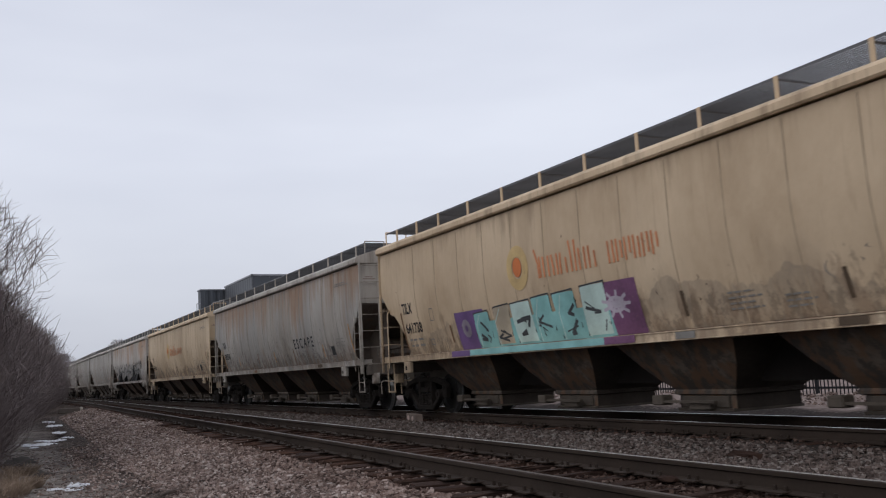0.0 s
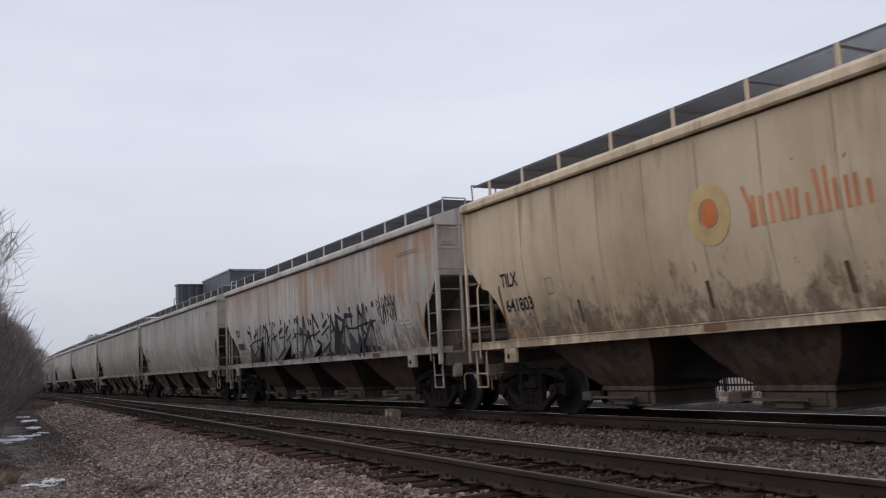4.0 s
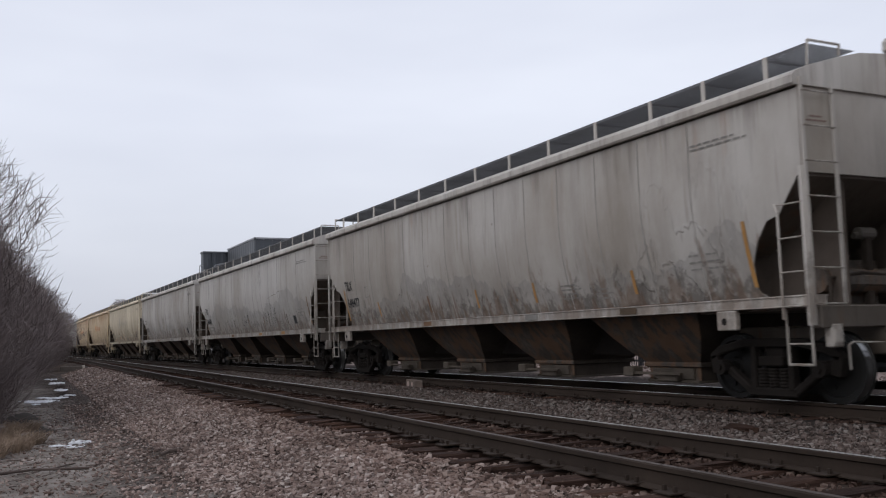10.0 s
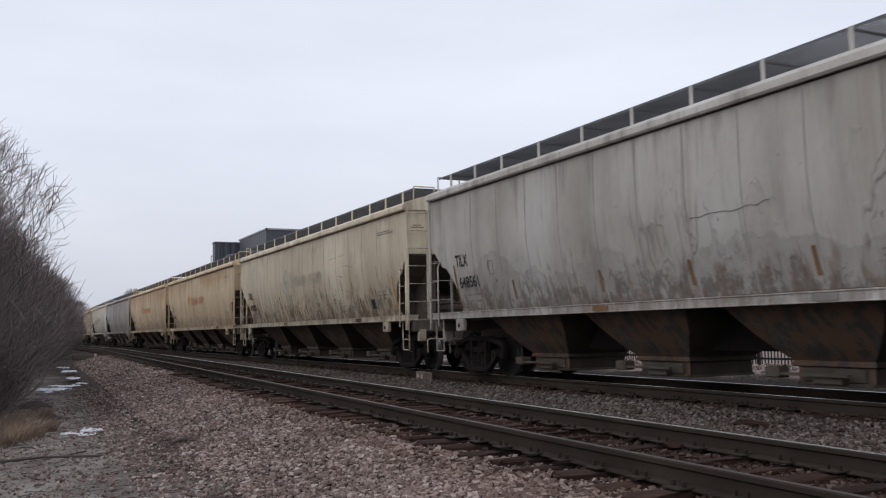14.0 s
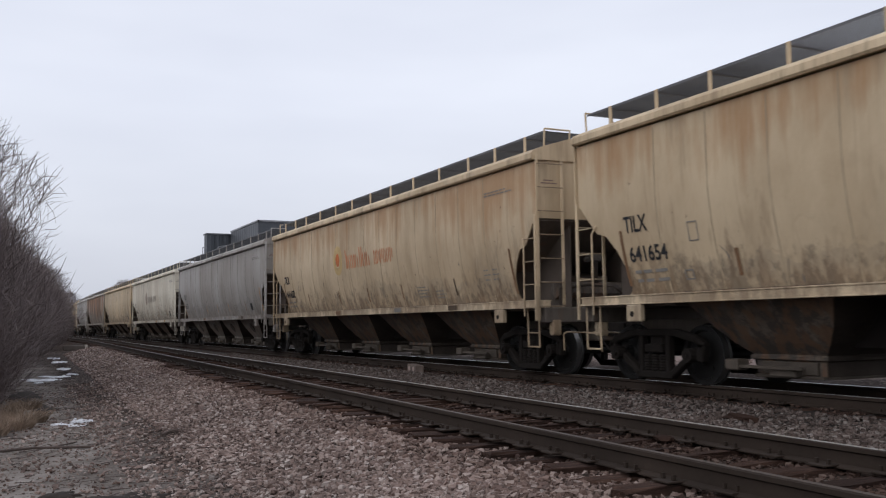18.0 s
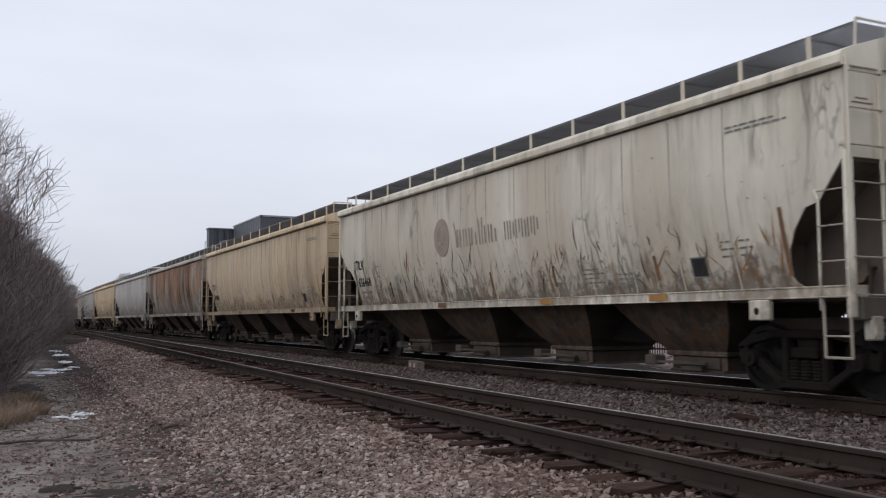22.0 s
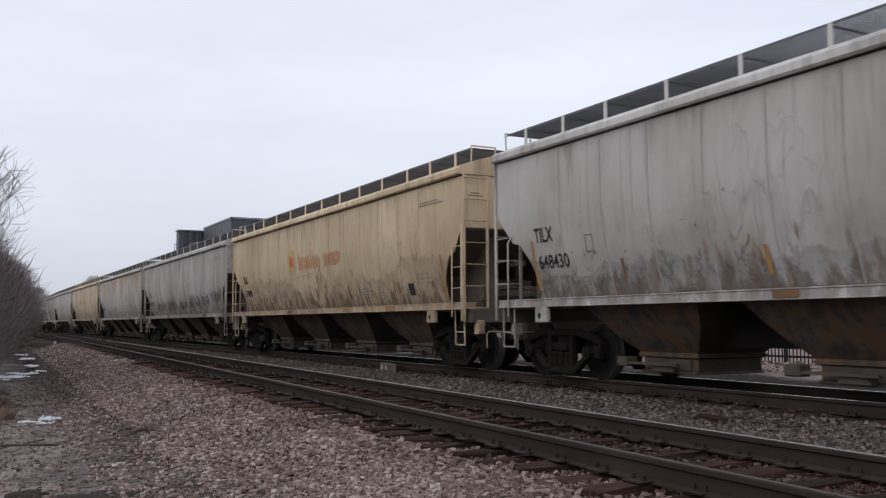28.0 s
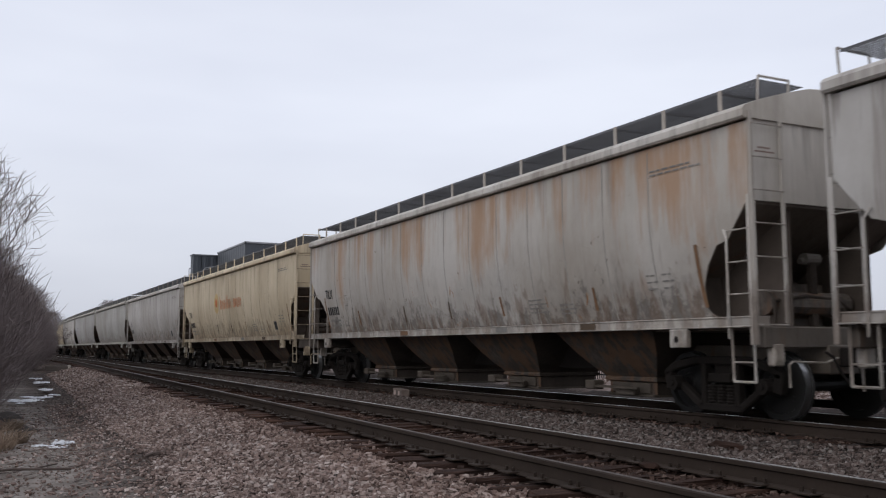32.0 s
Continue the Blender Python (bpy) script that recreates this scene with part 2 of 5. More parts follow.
    crease = mix_node(nt, 1.0, where, mix_node(nt, 1.0, fold, small, "ADD"), "MULTIPLY")
    base = mix_node(nt, calc(nt, "MULTIPLY", crease, 0.45 * wrinkle), base, tuple(0.3 * v for v in col))
    nt.links.new(base, b.inputs["Base Color"])
    b.inputs["Roughness"].default_value = 0.62
    b.inputs["Specular IOR Level"].default_value = 0.3
    dents = noise_node(nt, c, 0.7, 6, (1, 1, 0.55), o, 0.6)
    bump_node(nt, calc(nt, "MULTIPLY_ADD", crease, 0.38 * wrinkle, dents), b, 0.6, 0.09)
    return m


STEEL_DARK = plain("sooty black steel", (0.018, 0.015, 0.014), 0.9, 0.0, shine=0.15)
TRUCK_STEEL = plain("dusty cast steel", (0.014, 0.0115, 0.010), 0.9, 0.0, shine=0.15)
WHEEL_STEEL = plain("dark wheel steel", (0.010, 0.0095, 0.009), 0.55, 0.1, shine=0.3)
GRATE = plain("dull galvanised grating", (0.105, 0.106, 0.112), 0.6, 0.2)
RAIL_RUST = plain("rusty rail web", (0.031, 0.022, 0.017), 0.85, 0.0, 0.35, 4, shine=0.2)
RAIL_HEAD = plain("polished rail head", (0.66, 0.66, 0.66), 0.34, 0.85, 0.10, 2, 0.03)
HEAD_DULL = plain("dull rail head", (0.62, 0.61, 0.60), 0.36, 0.8, 0.2, 2, 0.05)
HEAD_WORN = plain("worn rail head", (0.10, 0.082, 0.074), 0.5, 0.6, 0.2, 2, 0.05)

# ---- ground, ballast and tracks ----
def ground_z(d, s):
    """Height of the ground d metres beside the camera's line, measured square to the tracks."""
    knots = ((-2000, -0.9), (-30, -0.8), (-3, GROUND), (1.6, GROUND), (2.3, -0.60), (3.35, -0.31), (3.75, -0.245), (3.98, -0.243), (4.15, -0.25), (4.5, -0.245), (6.2, -0.235), (6.7, -0.235),
             (7.2, -0.27), (8.6, -0.27), (9.2, -0.20), (12.0, -0.20), (13.2, -0.34), (14.5, -0.36), (16.0, -0.22), (18.5, -0.10), (21.0, -0.30), (40, -0.5), (2000, -0.6))
    for (a, za), (b, zb) in zip(knots, knots[1:]):
        if d <= b:
            z = za + (zb - za) * (d - a) / (b - a)
            break
    rough = 0.05 if d < 3.5 else (0.015 if d < 12.5 else 0.13)
    if -60 < d < 60 and -30 < s < 200:
        z += rough * noise.noise((d * 0.9, s * 0.7, 3.1)) + rough * 0.35 * noise.noise((d * 3.1, s * 2.7, 7.7))
    return z


def build_ground():
    ds = [-2000, -400, -120, -60, -30, -15, -8] + [-5 + 0.35 * i for i in range(72)] + [21, 23, 26, 32, 45, 80, 200, 600, 2000]
    ss = [-900, -300, -100, -40, -15] + [-6 + 0.4 * i for i in range(130)] + [47 + 2.5 * i for i in range(24)] + [110 + 12 * i for i in range(22)] + [420, 600, 1000, 1800, 3000]
    bm = bmesh.new()
    rows = []
    for s in ss:
        x, th = bend(s)
        rows.append([(x + d + drift(s) * max(0.0, min(1.0, (9.0 - d) / 2.2)), s, ground_z(d, s)) for d in ds])
    loft(bm, rows)
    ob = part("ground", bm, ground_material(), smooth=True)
    tagged(ob, "bare muddy verge and crushed stone track bed with grey soil beyond", "ground", kind="structure")
    return ob


def ground_material():
    m, nt, b = material("mud and crushed stone")
    c = coords(nt)
    sep = nt.nodes.new("ShaderNodeSeparateXYZ")
    nt.links.new(c, sep.inputs[0])
    # crushed stone: many small chips, warm grey and pinkish brown
    mp = nt.nodes.new("ShaderNodeMapping")
    nt.links.new(c, mp.inputs["Vector"])
    vor = nt.nodes.new("ShaderNodeTexVoronoi")
    vor.inputs["Scale"].default_value = 19.0
    nt.links.new(mp.outputs["Vector"], vor.inputs["Vector"])
    hue = nt.nodes.new("ShaderNodeSeparateColor")
    nt.links.new(vor.outputs["Color"], hue.inputs[0])
    stone = ramp_node(nt, hue.outputs[0], [(0.0, (0.044, 0.034, 0.030)), (0.4, (0.095, 0.071, 0.062)), (0.75, (0.16, 0.125, 0.11)), (1.0, (0.28, 0.245, 0.225))])
    gap = ramp_node(nt, vor.outputs["Distance"], [(0.25, (1.0,)), (0.62, (0.25,))])
    stone = mix_node(nt, 1.0, stone, gap, "MULTIPLY")
    tone = ramp_node(nt, noise_node(nt, c, 0.5, 4), [(0.3, (0.75,)), (0.7, (1.1,))])
    stone = mix_node(nt, 1.0, stone, tone, "MULTIPLY")
    # mud
    mud = ramp_node(nt, noise_node(nt, c, 1.3, 8, rough=0.7), [(0.3, (0.088, 0.074, 0.065)), (0.5, (0.182, 0.160, 0.144)), (0.72, (0.30, 0.272, 0.25))])
    chips = ramp_node(nt, noise_node(nt, c, 14.0, 3, (1, 0.6, 1)), [(0.58, (0.0,)), (0.66, (0.8,))])
    mud = mix_node(nt, chips, mud, (0.045, 0.036, 0.030))
    # pale soil beyond the train
    soil = ramp_node(nt, noise_node(nt, c, 2.2, 7, rough=0.7), [(0.3, (0.13, 0.095, 0.083)), (0.6, (0.25, 0.20, 0.18)), (0.8, (0.45, 0.42, 0.41))])
    edge = nt.nodes.new("ShaderNodeMath")
    edge.operation = "MULTIPLY_ADD"
    nt.links.new(noise_node(nt, c, 0.9, 5), edge.inputs[0])
    edge.inputs[1].default_value = 2.6
    nt.links.new(sep.outputs["X"], edge.inputs[2])
    left = nt.nodes.new("ShaderNodeMapRange")
    left.inputs["From Min"].default_value, left.inputs["From Max"].default_value = 2.3, 3.7
    nt.links.new(edge.outputs[0], left.inputs["Value"])
    right = nt.nodes.new("ShaderNodeMapRange")
    right.inputs["From Min"].default_value, right.inputs["From Max"].default_value = 17.0, 18.0
    nt.links.new(edge.outputs[0], right.inputs["Value"])
    base = mix_node(nt, left.outputs["Result"], mud, stone)
    base = mix_node(nt, right.outputs["Result"], base, soil)
    # the train's shade, oil and brake dust painted into its bed, brown rot dust in the other
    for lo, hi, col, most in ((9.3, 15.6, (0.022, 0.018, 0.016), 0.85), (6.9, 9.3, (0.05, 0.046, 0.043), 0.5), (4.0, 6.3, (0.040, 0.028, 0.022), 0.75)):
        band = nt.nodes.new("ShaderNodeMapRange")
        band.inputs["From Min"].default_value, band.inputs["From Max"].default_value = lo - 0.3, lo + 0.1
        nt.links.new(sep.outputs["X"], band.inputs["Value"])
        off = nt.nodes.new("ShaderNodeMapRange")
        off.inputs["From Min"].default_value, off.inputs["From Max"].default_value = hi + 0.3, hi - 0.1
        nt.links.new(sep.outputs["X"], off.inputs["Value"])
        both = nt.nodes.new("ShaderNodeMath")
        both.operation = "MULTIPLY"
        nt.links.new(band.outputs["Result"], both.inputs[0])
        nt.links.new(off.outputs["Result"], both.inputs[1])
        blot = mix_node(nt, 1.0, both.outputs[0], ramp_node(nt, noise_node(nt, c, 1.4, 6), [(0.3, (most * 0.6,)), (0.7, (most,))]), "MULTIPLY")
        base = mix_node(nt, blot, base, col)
    nt.links.new(base, b.inputs["Base Color"])
    b.inputs["Roughness"].default_value = 0.95
    b.inputs["Specular IOR Level"].default_value = 0.05
    bump_node(nt, vor.outputs["Distance"], b, 0.5, -0.02)
    return m


SECTION = ((-0.07, -0.18), (-0.07, -0.168), (-0.012, -0.15), (-0.010, -0.055), (-0.036, -0.04), (-0.037, -0.008), (-0.03, 0.0),
           (0.03, 0.0), (0.037, -0.008), (0.036, -0.04), (0.010, -0.055), (0.012, -0.15), (0.07, -0.168), (0.07, -0.18))
STATIONS = [-420, -200, -60] + [-20 + 5 * i for i in range(74)] + [380, 480]


def rail_mesh(d, section, closing):
    bm = bmesh.new()
    rings = []
    for s in STATIONS:
        x, th = bend(s)
        rings.append([(x + d + a + (drift(s) if closing else 0.0), s, z) for a, z in section])
    loft(bm, rings, close=True, caps=True)
    bmesh.ops.recalc_face_normals(bm, faces=bm.faces[:])
    return bm


def tie_mesh(seed):
    rnd = random.Random(seed)
    bm = boxed(-1.3, 1.3, -0.088, 0.088, -0.17, 0.0, 0.012)
    bmesh.ops.subdivide_edges(bm, edges=[e for e in bm.edges if e.calc_length() > 2], cuts=6)
    for v in bm.verts:
        v.co += Vector((rnd.uniform(-0.05, 0.05), rnd.uniform(-0.022, 0.022), rnd.uniform(-0.022, 0.004)))
    return mesh_of("tie", bm)


def build_track(name, first, mid, shiny, tie_count, label, closing):
    root = tagged(new(name), label, "railway track", kind="structure")
    for d, shiny in ((first, shiny[0]), (first + RAIL_GAP, shiny[1])):
        r = part("rail", rail_mesh(d, SECTION, closing), RAIL_RUST, root, "rusty steel rail")
        part("rail_head", rail_mesh(d, ((-0.026, 0.0005), (-0.026, 0.0025), (0.026, 0.0025), (0.026, 0.0005)), closing), shiny, r, "polished running surface of the rail")
    shapes = [tie_mesh(i) for i in range(5)]
    rnd = random.Random(name)
    s, n, far, near = -8.0, 0, [], []
    while s < 330:
        x, th = bend(s)
        m = pose(x + mid + (drift(s) if closing else 0.0) + rnd.uniform(-0.12, 0.12), s, -0.178 + rnd.uniform(-0.022, 0.008), 0, 0, rnd.uniform(-1.2, 1.2) - math.degrees(th))
        if n < tie_count:
            put("tie", shapes[n % 5], TIE_WOOD, root, m)
            near.append(m)
        else:
            far.append(m)
        n += 1
        s += 0.52 + rnd.uniform(-0.04, 0.04)
    plate = boxed(-0.18, 0.18, -0.095, 0.095, 0.0, 0.016, 0.004)
    for x, y in ((-0.10, 0.06), (-0.10, -0.06), (0.10, 0.06), (0.10, -0.05)):
        box(plate, x - 0.014, x + 0.014, y - 0.012, y + 0.012, 0.0, 0.055)
    plate = mesh_of("tie_plate", plate)
    for m in near[22:92]:
        for d in (-RAIL_GAP / 2, RAIL_GAP / 2):
            put("tie_plate", plate, RAIL_RUST, root, Matrix.Translation((0, 0, -0.170 - m.translation.z + 0.002)) @ m @ pose(d, 0, 0))
    bm = bmesh.new()
    for m in far:
        bmesh.ops.create_cube(bm, size=1.0, matrix=m @ Matrix.Translation((0, 0, -0.085)) @ Matrix.Diagonal((2.6, 0.23, 0.17, 1)))
    part("far_ties", bm, TIE_WOOD, root)["kind"] = "stuff"
    return root


def wood_material():
    m, nt, b = material("weathered creosoted oak")
    c = coords(nt)
    info = nt.nodes.new("ShaderNodeObjectInfo")
    grain = noise_node(nt, c, 6.0, 7, (0.4, 5, 5), rough=0.7)
    base = ramp_node(nt, grain, [(0.3, (0.010, 0.007, 0.006)), (0.52, (0.046, 0.029, 0.023)), (0.78, (0.105, 0.069, 0.054))])
    tint = ramp_node(nt, info.outputs["Random"], [(0.0, (0.6, 0.55, 0.55)), (1.0, (1.25, 1.1, 1.0))])
    nt.links.new(mix_node(nt, 1.0, base, tint, "MULTIPLY"), b.inputs["Base Color"])
    b.inputs["Roughness"].default_value = 0.92
    b.inputs["Specular IOR Level"].default_value = 0.15
    bump_node(nt, grain, b, 0.8, 0.02)
    return m


TIE_WOOD = wood_material()
build_ground()
build_track("near_track", NEAR_RAIL, NEAR_MID, (HEAD_WORN, HEAD_DULL), 150, "rusty steel rails on weathered wooden sleepers in ballast", True)
build_track("train_track", TRAIN_RAIL, TRAIN_MID, (RAIL_HEAD, RAIL_HEAD), 80, "polished steel rails on sleepers under the freight train", False)

PAD_DARK = plain("worn dark rubber pad", (0.06, 0.05, 0.043), 0.9, vary=0.4)
# dark grime that also carries the painted shade of the bay ends
SOOT_SHADE = plain("soot and brake dust", (0.050, 0.041, 0.035), 0.95, vary=0.5, scale=3.0, shine=0.1)

# ---- hopper cars ----
HALF = 8.95              # half the length of the body
PITCH = 19.24            # from coupler to coupler
# the side sheet's half width, level by level: upright above, curling in below
SIDE = tuple((z, 1.60 - 0.30 * max(0.0, (3.05 - z) / 1.65) ** 1.8) for z in [4.0 - 0.1 * k for k in range(27)])
CUT = ((4.00, 0.0), (2.97, 0.02), (2.58, 0.36), (2.45, 0.47), (2.39, 0.70), (2.13, 0.93), (1.85, 1.08), (1.55, 1.12), (1.47, 1.08), (1.40, 0.96))


def lerp_table(table, z):
    for (za, a), (zb, b) in zip(table, table[1:]):
        if z >= zb:
            return a + (b - a) * (za - z) / (za - zb)
    return table[-1][1]


def side_sheet():
    levels = sorted({z for z, _ in CUT} | {3.0 + 0.33 * k for k in range(4)} | {1.4 + 0.1 * k for k in range(16)}, reverse=True)
    bm = bmesh.new()
    rings = []
    for z in levels:
        e, w = HALF - lerp_table(CUT, z), lerp_table(SIDE, z)
        rings.append([(-w, -e + 2 * e * i / 14, z) for i in range(15)])
    loft(bm, rings)
    bmesh.ops.recalc_face_normals(bm, faces=bm.faces[:])
    bmesh.ops.solidify(bm, geom=bm.faces[:], thickness=0.025)
    return bm


def roof_mesh():
    half = ((1.59, 4.03), (1.67, 4.02), (1.70, 4.05), (1.695, 4.15), (1.65, 4.20), (1.40, 4.30), (0.9, 4.45), (0.45, 4.56), (0.0, 4.60))
    ring = [(-a, z) for a, z in half] + [(a, z) for a, z in half[-2::-1]]
    bm = bmesh.new()
    loft(bm, [[(a, y, z) for a, z in ring] for y in (-HALF - 0.03, -HALF / 2, 0, HALF / 2, HALF + 0.03)], close=True, caps=True)
    bmesh.ops.recalc_face_normals(bm, faces=bm.faces[:])
    return bm


def end_sheet():
    """Upright end wall above and the slope sheet below it, at the +Y end."""
    bm = prism(bmesh.new(), [(-1.585, 2.93), (1.585, 2.93), (1.585, 4.05), (1.2, 4.32), (0.6, 4.50), (0, 4.57), (-0.6, 4.50), (-1.2, 4.32), (-1.585, 4.05)], 1, HALF - 0.04, HALF - 0.005)
    return bm


def slope_sheet():
    rings = [[(-w, y, z), (w, y, z), (w, y, z - 0.06), (-w, y, z - 0.06)] for y, z, w in ((HALF - 0.05, 2.95, 1.57), (HALF - 1.1, 2.25, 1.48), (HALF - 2.7, 1.28, 1.26))]
    bm = loft(bmesh.new(), rings, close=True, caps=True)
    bmesh.ops.recalc_face_normals(bm, faces=bm.faces[:])
    return bm


def bay_levels(length, bottom, foot):
    """Height, half length and half width of a discharge bay, level by level."""
    return ((1.42, length / 2, 1.345), (1.24, length / 2 - 0.02, 1.31), (0.90, 0.27 * length + 0.23 * bottom + 0.05, 0.50 * (1.31 + foot) + 0.04), (0.66, 0.12 * length + 0.38 * bottom + 0.03, 0.22 * 1.31 + 0.78 * foot + 0.02),
            (0.50, bottom / 2, foot), (0.47, bottom / 2 + 0.03, foot + 0.02), (0.43, bottom / 2 + 0.03, foot + 0.02), (0.41, bottom / 2 - 0.04, foot - 0.04), (0.21, bottom / 2 - 0.04, foot - 0.04))


def hopper(length, bottom, foot):
    """One discharge bay hanging below the side sills, centred on its origin."""
    bm = bmesh.new()
    loft(bm, [[(-hw, -hl, z), (hw, -hl, z), (hw, hl, z), (-hw, hl, z)] for z, hl, hw in bay_levels(length, bottom, foot)], close=True, caps=True)
    bmesh.ops.recalc_face_normals(bm, faces=bm.faces[:])
    return bm


def truck_frame():
    """Cast side frame of a three-piece truck, with its two openings, at x = 0."""
    outer = [(-1.13, 0.36), (-1.13, 0.60), (-0.98, 0.70), (-0.5, 0.80), (0.5, 0.80), (0.98, 0.70), (1.13, 0.60), (1.13, 0.36),
             (0.80, 0.33), (0.38, 0.10), (-0.38, 0.10), (-0.80, 0.33)]
    bm = bmesh.new()
    w = 0.07
    def bar(a, b, t=0.06):
        a, b = Vector((0, *a)), Vector((0, *b))
        d = b - a
        m = Matrix.Translation((a + b) / 2) @ d.to_track_quat("Z", "X").to_matrix().to_4x4() @ Matrix.Diagonal((t * 2, w * 2, d.length + t, 1))
        r = bmesh.ops.create_cube(bm, size=1.0, matrix=m)
        bmesh.ops.bevel(bm, geom=list({e for v in r["verts"] for e in v.link_edges}), offset=0.02, segments=1, affect="EDGES")
    for a, b in zip(outer[1:6], outer[2:7]):
        bar(a, b)
    bar((-1.1, 0.60), (-1.06, 0.40), 0.08)
    bar((1.1, 0.60), (1.06, 0.40), 0.08)
    bar((-0.96, 0.52), (-0.40, 0.14), 0.055)
    bar((0.96, 0.52), (0.40, 0.14), 0.055)
    bar((-0.40, 0.13), (0.40, 0.13), 0.06)
    bar((-0.33, 0.76), (-0.33, 0.16), 0.05)
    bar((0.33, 0.76), (0.33, 0.16), 0.05)
    return bm


def spring():
    """One coil spring, as a ribbed column."""
    rings = []
    for k in range(13):
        r = 0.085 if k % 2 else 0.070
        rings.append([(r * math.cos(0.785 * i), r * math.sin(0.785 * i), 0.19 + 0.022 * k) for i in range(8)])
    return loft(bmesh.new(), rings, close=True, caps=True)


def wheelset():
    """Two wheels on an axle that lies along X."""
    bm = bmesh.new()
    turn = Matrix.Rotation(math.pi / 2, 4, "Y")
    bmesh.ops.create_cone(bm, cap_ends=True, segments=10, radius1=0.085, radius2=0.085, depth=2.05, matrix=turn)
    for sgn in (-1, 1):
        prof = ((0.0, 0.83), (0.13, 0.83), (0.15, 0.80), (0.36, 0.775), (0.385, 0.825), (0.457, 0.82), (0.46, 0.72), (0.486, 0.70), (0.486, 0.685), (0.37, 0.685), (0.36, 0.74), (0.15, 0.72), (0.0, 0.70))
        rings = []
        for i in range(29):
            a = 2 * math.pi * i / 28
            rings.append([(sgn * x, r * math.cos(a), r * math.sin(a)) for r, x in prof])
        loft(bm, rings)
    # two lifting holes' bosses, so that the turning shows
    for sgn in (-1, 1):
        for a in (0.0, math.pi):
            bmesh.ops.create_cone(bm, cap_ends=True, segments=6, radius1=0.035, radius2=0.035, depth=0.02,
                                  matrix=Matrix.Translation((sgn * 0.80, 0.26 * math.cos(a), 0.26 * math.sin(a))) @ turn)
    bmesh.ops.remove_doubles(bm, verts=bm.verts[:], dist=0.0005)
    bmesh.ops.recalc_face_normals(bm, faces=bm.faces[:])
    return bm


def bearing():
    bm = bmesh.new()
    turn = Matrix.Rotation(math.pi / 2, 4, "Y")
    bmesh.ops.create_cone(bm, cap_ends=True, segments=12, radius1=0.11, radius2=0.11, depth=0.16, matrix=turn)
    bmesh.ops.create_cone(bm, cap_ends=True, segments=6, radius1=0.05, radius2=0.05, depth=0.22, matrix=turn)
    return bm


def coupler():
    bm = boxed(-0.10, 0.10, HALF - 0.2, PITCH / 2 - 0.22, 0.72, 0.98, 0.02)
    box(bm, -0.17, 0.17, PITCH / 2 - 0.24, PITCH / 2 + 0.06, 0.68, 1.02, 0.05)
    box(bm, -0.26, -0.15, PITCH / 2 - 0.05, PITCH / 2 + 0.10, 0.72, 0.98, 0.03)
    return bm


def end_frame():
    """Centre sill, end sill, deck and the posts under the slope sheet at the +Y end."""
    bm = boxed(-0.30, 0.30, HALF - 2.9, HALF + 0.05, 0.62, 1.02, 0.02)
    box(bm, -1.45, 1.45, HALF - 0.14, HALF + 0.02, 0.98, 1.26, 0.015)
    box(bm, -1.40, 1.40, HALF - 2.2, HALF - 0.1, 1.22, 1.27)
    box(bm, -0.5, 0.5, HALF - 0.9, HALF - 0.7, 1.26, 1.9)
    rod(bm, (-0.7, HALF - 0.5, 1.6), (0.9, HALF - 0.5, 1.6), 0.17, 10)
    box(bm, -1.20, -0.90, HALF - 1.75, HALF - 1.35, 1.24, 1.8, 0.02)
    return bm


BRACKETS = [sgn * y for y in (0.0, 1.45, 2.90, 4.38, 5.85, 7.05, 8.25) for sgn in (-1, 1) if y or sgn > 0]


def grating():
    """Running board of thin upright bars, seen mostly from below."""
    quads, n = [], 500
    verts = []

    def thin(x0, x1, y0, y1, z0, z1):
        b = len(verts)
        verts.extend([(x, y, z) for x in (x0, x1) for y in (y0, y1) for z in (z0, z1)])
        quads.extend([(b, b + 1, b + 3, b + 2), (b + 4, b + 6, b + 7, b + 5), (b, b + 4, b + 5, b + 1), (b + 2, b + 3, b + 7, b + 6), (b, b + 2, b + 6, b + 4), (b + 1, b + 5, b + 7, b + 3)])
    lo, hi = -HALF + 0.02, HALF - 0.02
    for i in range(n):
        y = lo + (hi - lo) * i / (n - 1)
        thin(-1.37, -0.50, y - 0.003, y + 0.003, 4.583, 4.594)
    for i in range(13):
        x = -1.38 + 0.885 * i / 12
        thin(x - 0.002, x + 0.002, lo, hi, 4.560 if i == 0 else 4.592, 4.600)
    for y in BRACKETS:
        thin(-1.37, -0.50, y - 0.015, y + 0.015, 4.545, 4.568)
    me = bpy.data.meshes.new("running_board")
    me.from_pydata(verts, [], quads)
    bm = bmesh.new()
    bm.from_mesh(me)
    bpy.data.meshes.remove(me)
    return bm


def ladder_rail(x, y, z0, z1):
    return boxed(x - 0.028, x + 0.028, y - 0.012, y + 0.012, z0, z1)


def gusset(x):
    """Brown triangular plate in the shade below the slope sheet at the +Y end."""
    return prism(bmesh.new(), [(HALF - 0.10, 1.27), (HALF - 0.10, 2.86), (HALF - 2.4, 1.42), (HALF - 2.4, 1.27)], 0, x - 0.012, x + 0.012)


def tube(points, r, n=5):
    bm = bmesh.new()
    for a, b in zip(points, points[1:]):
        rod(bm, a, b, r, n)
    return bm


class Meshes:
    """Mesh data that all cars share."""


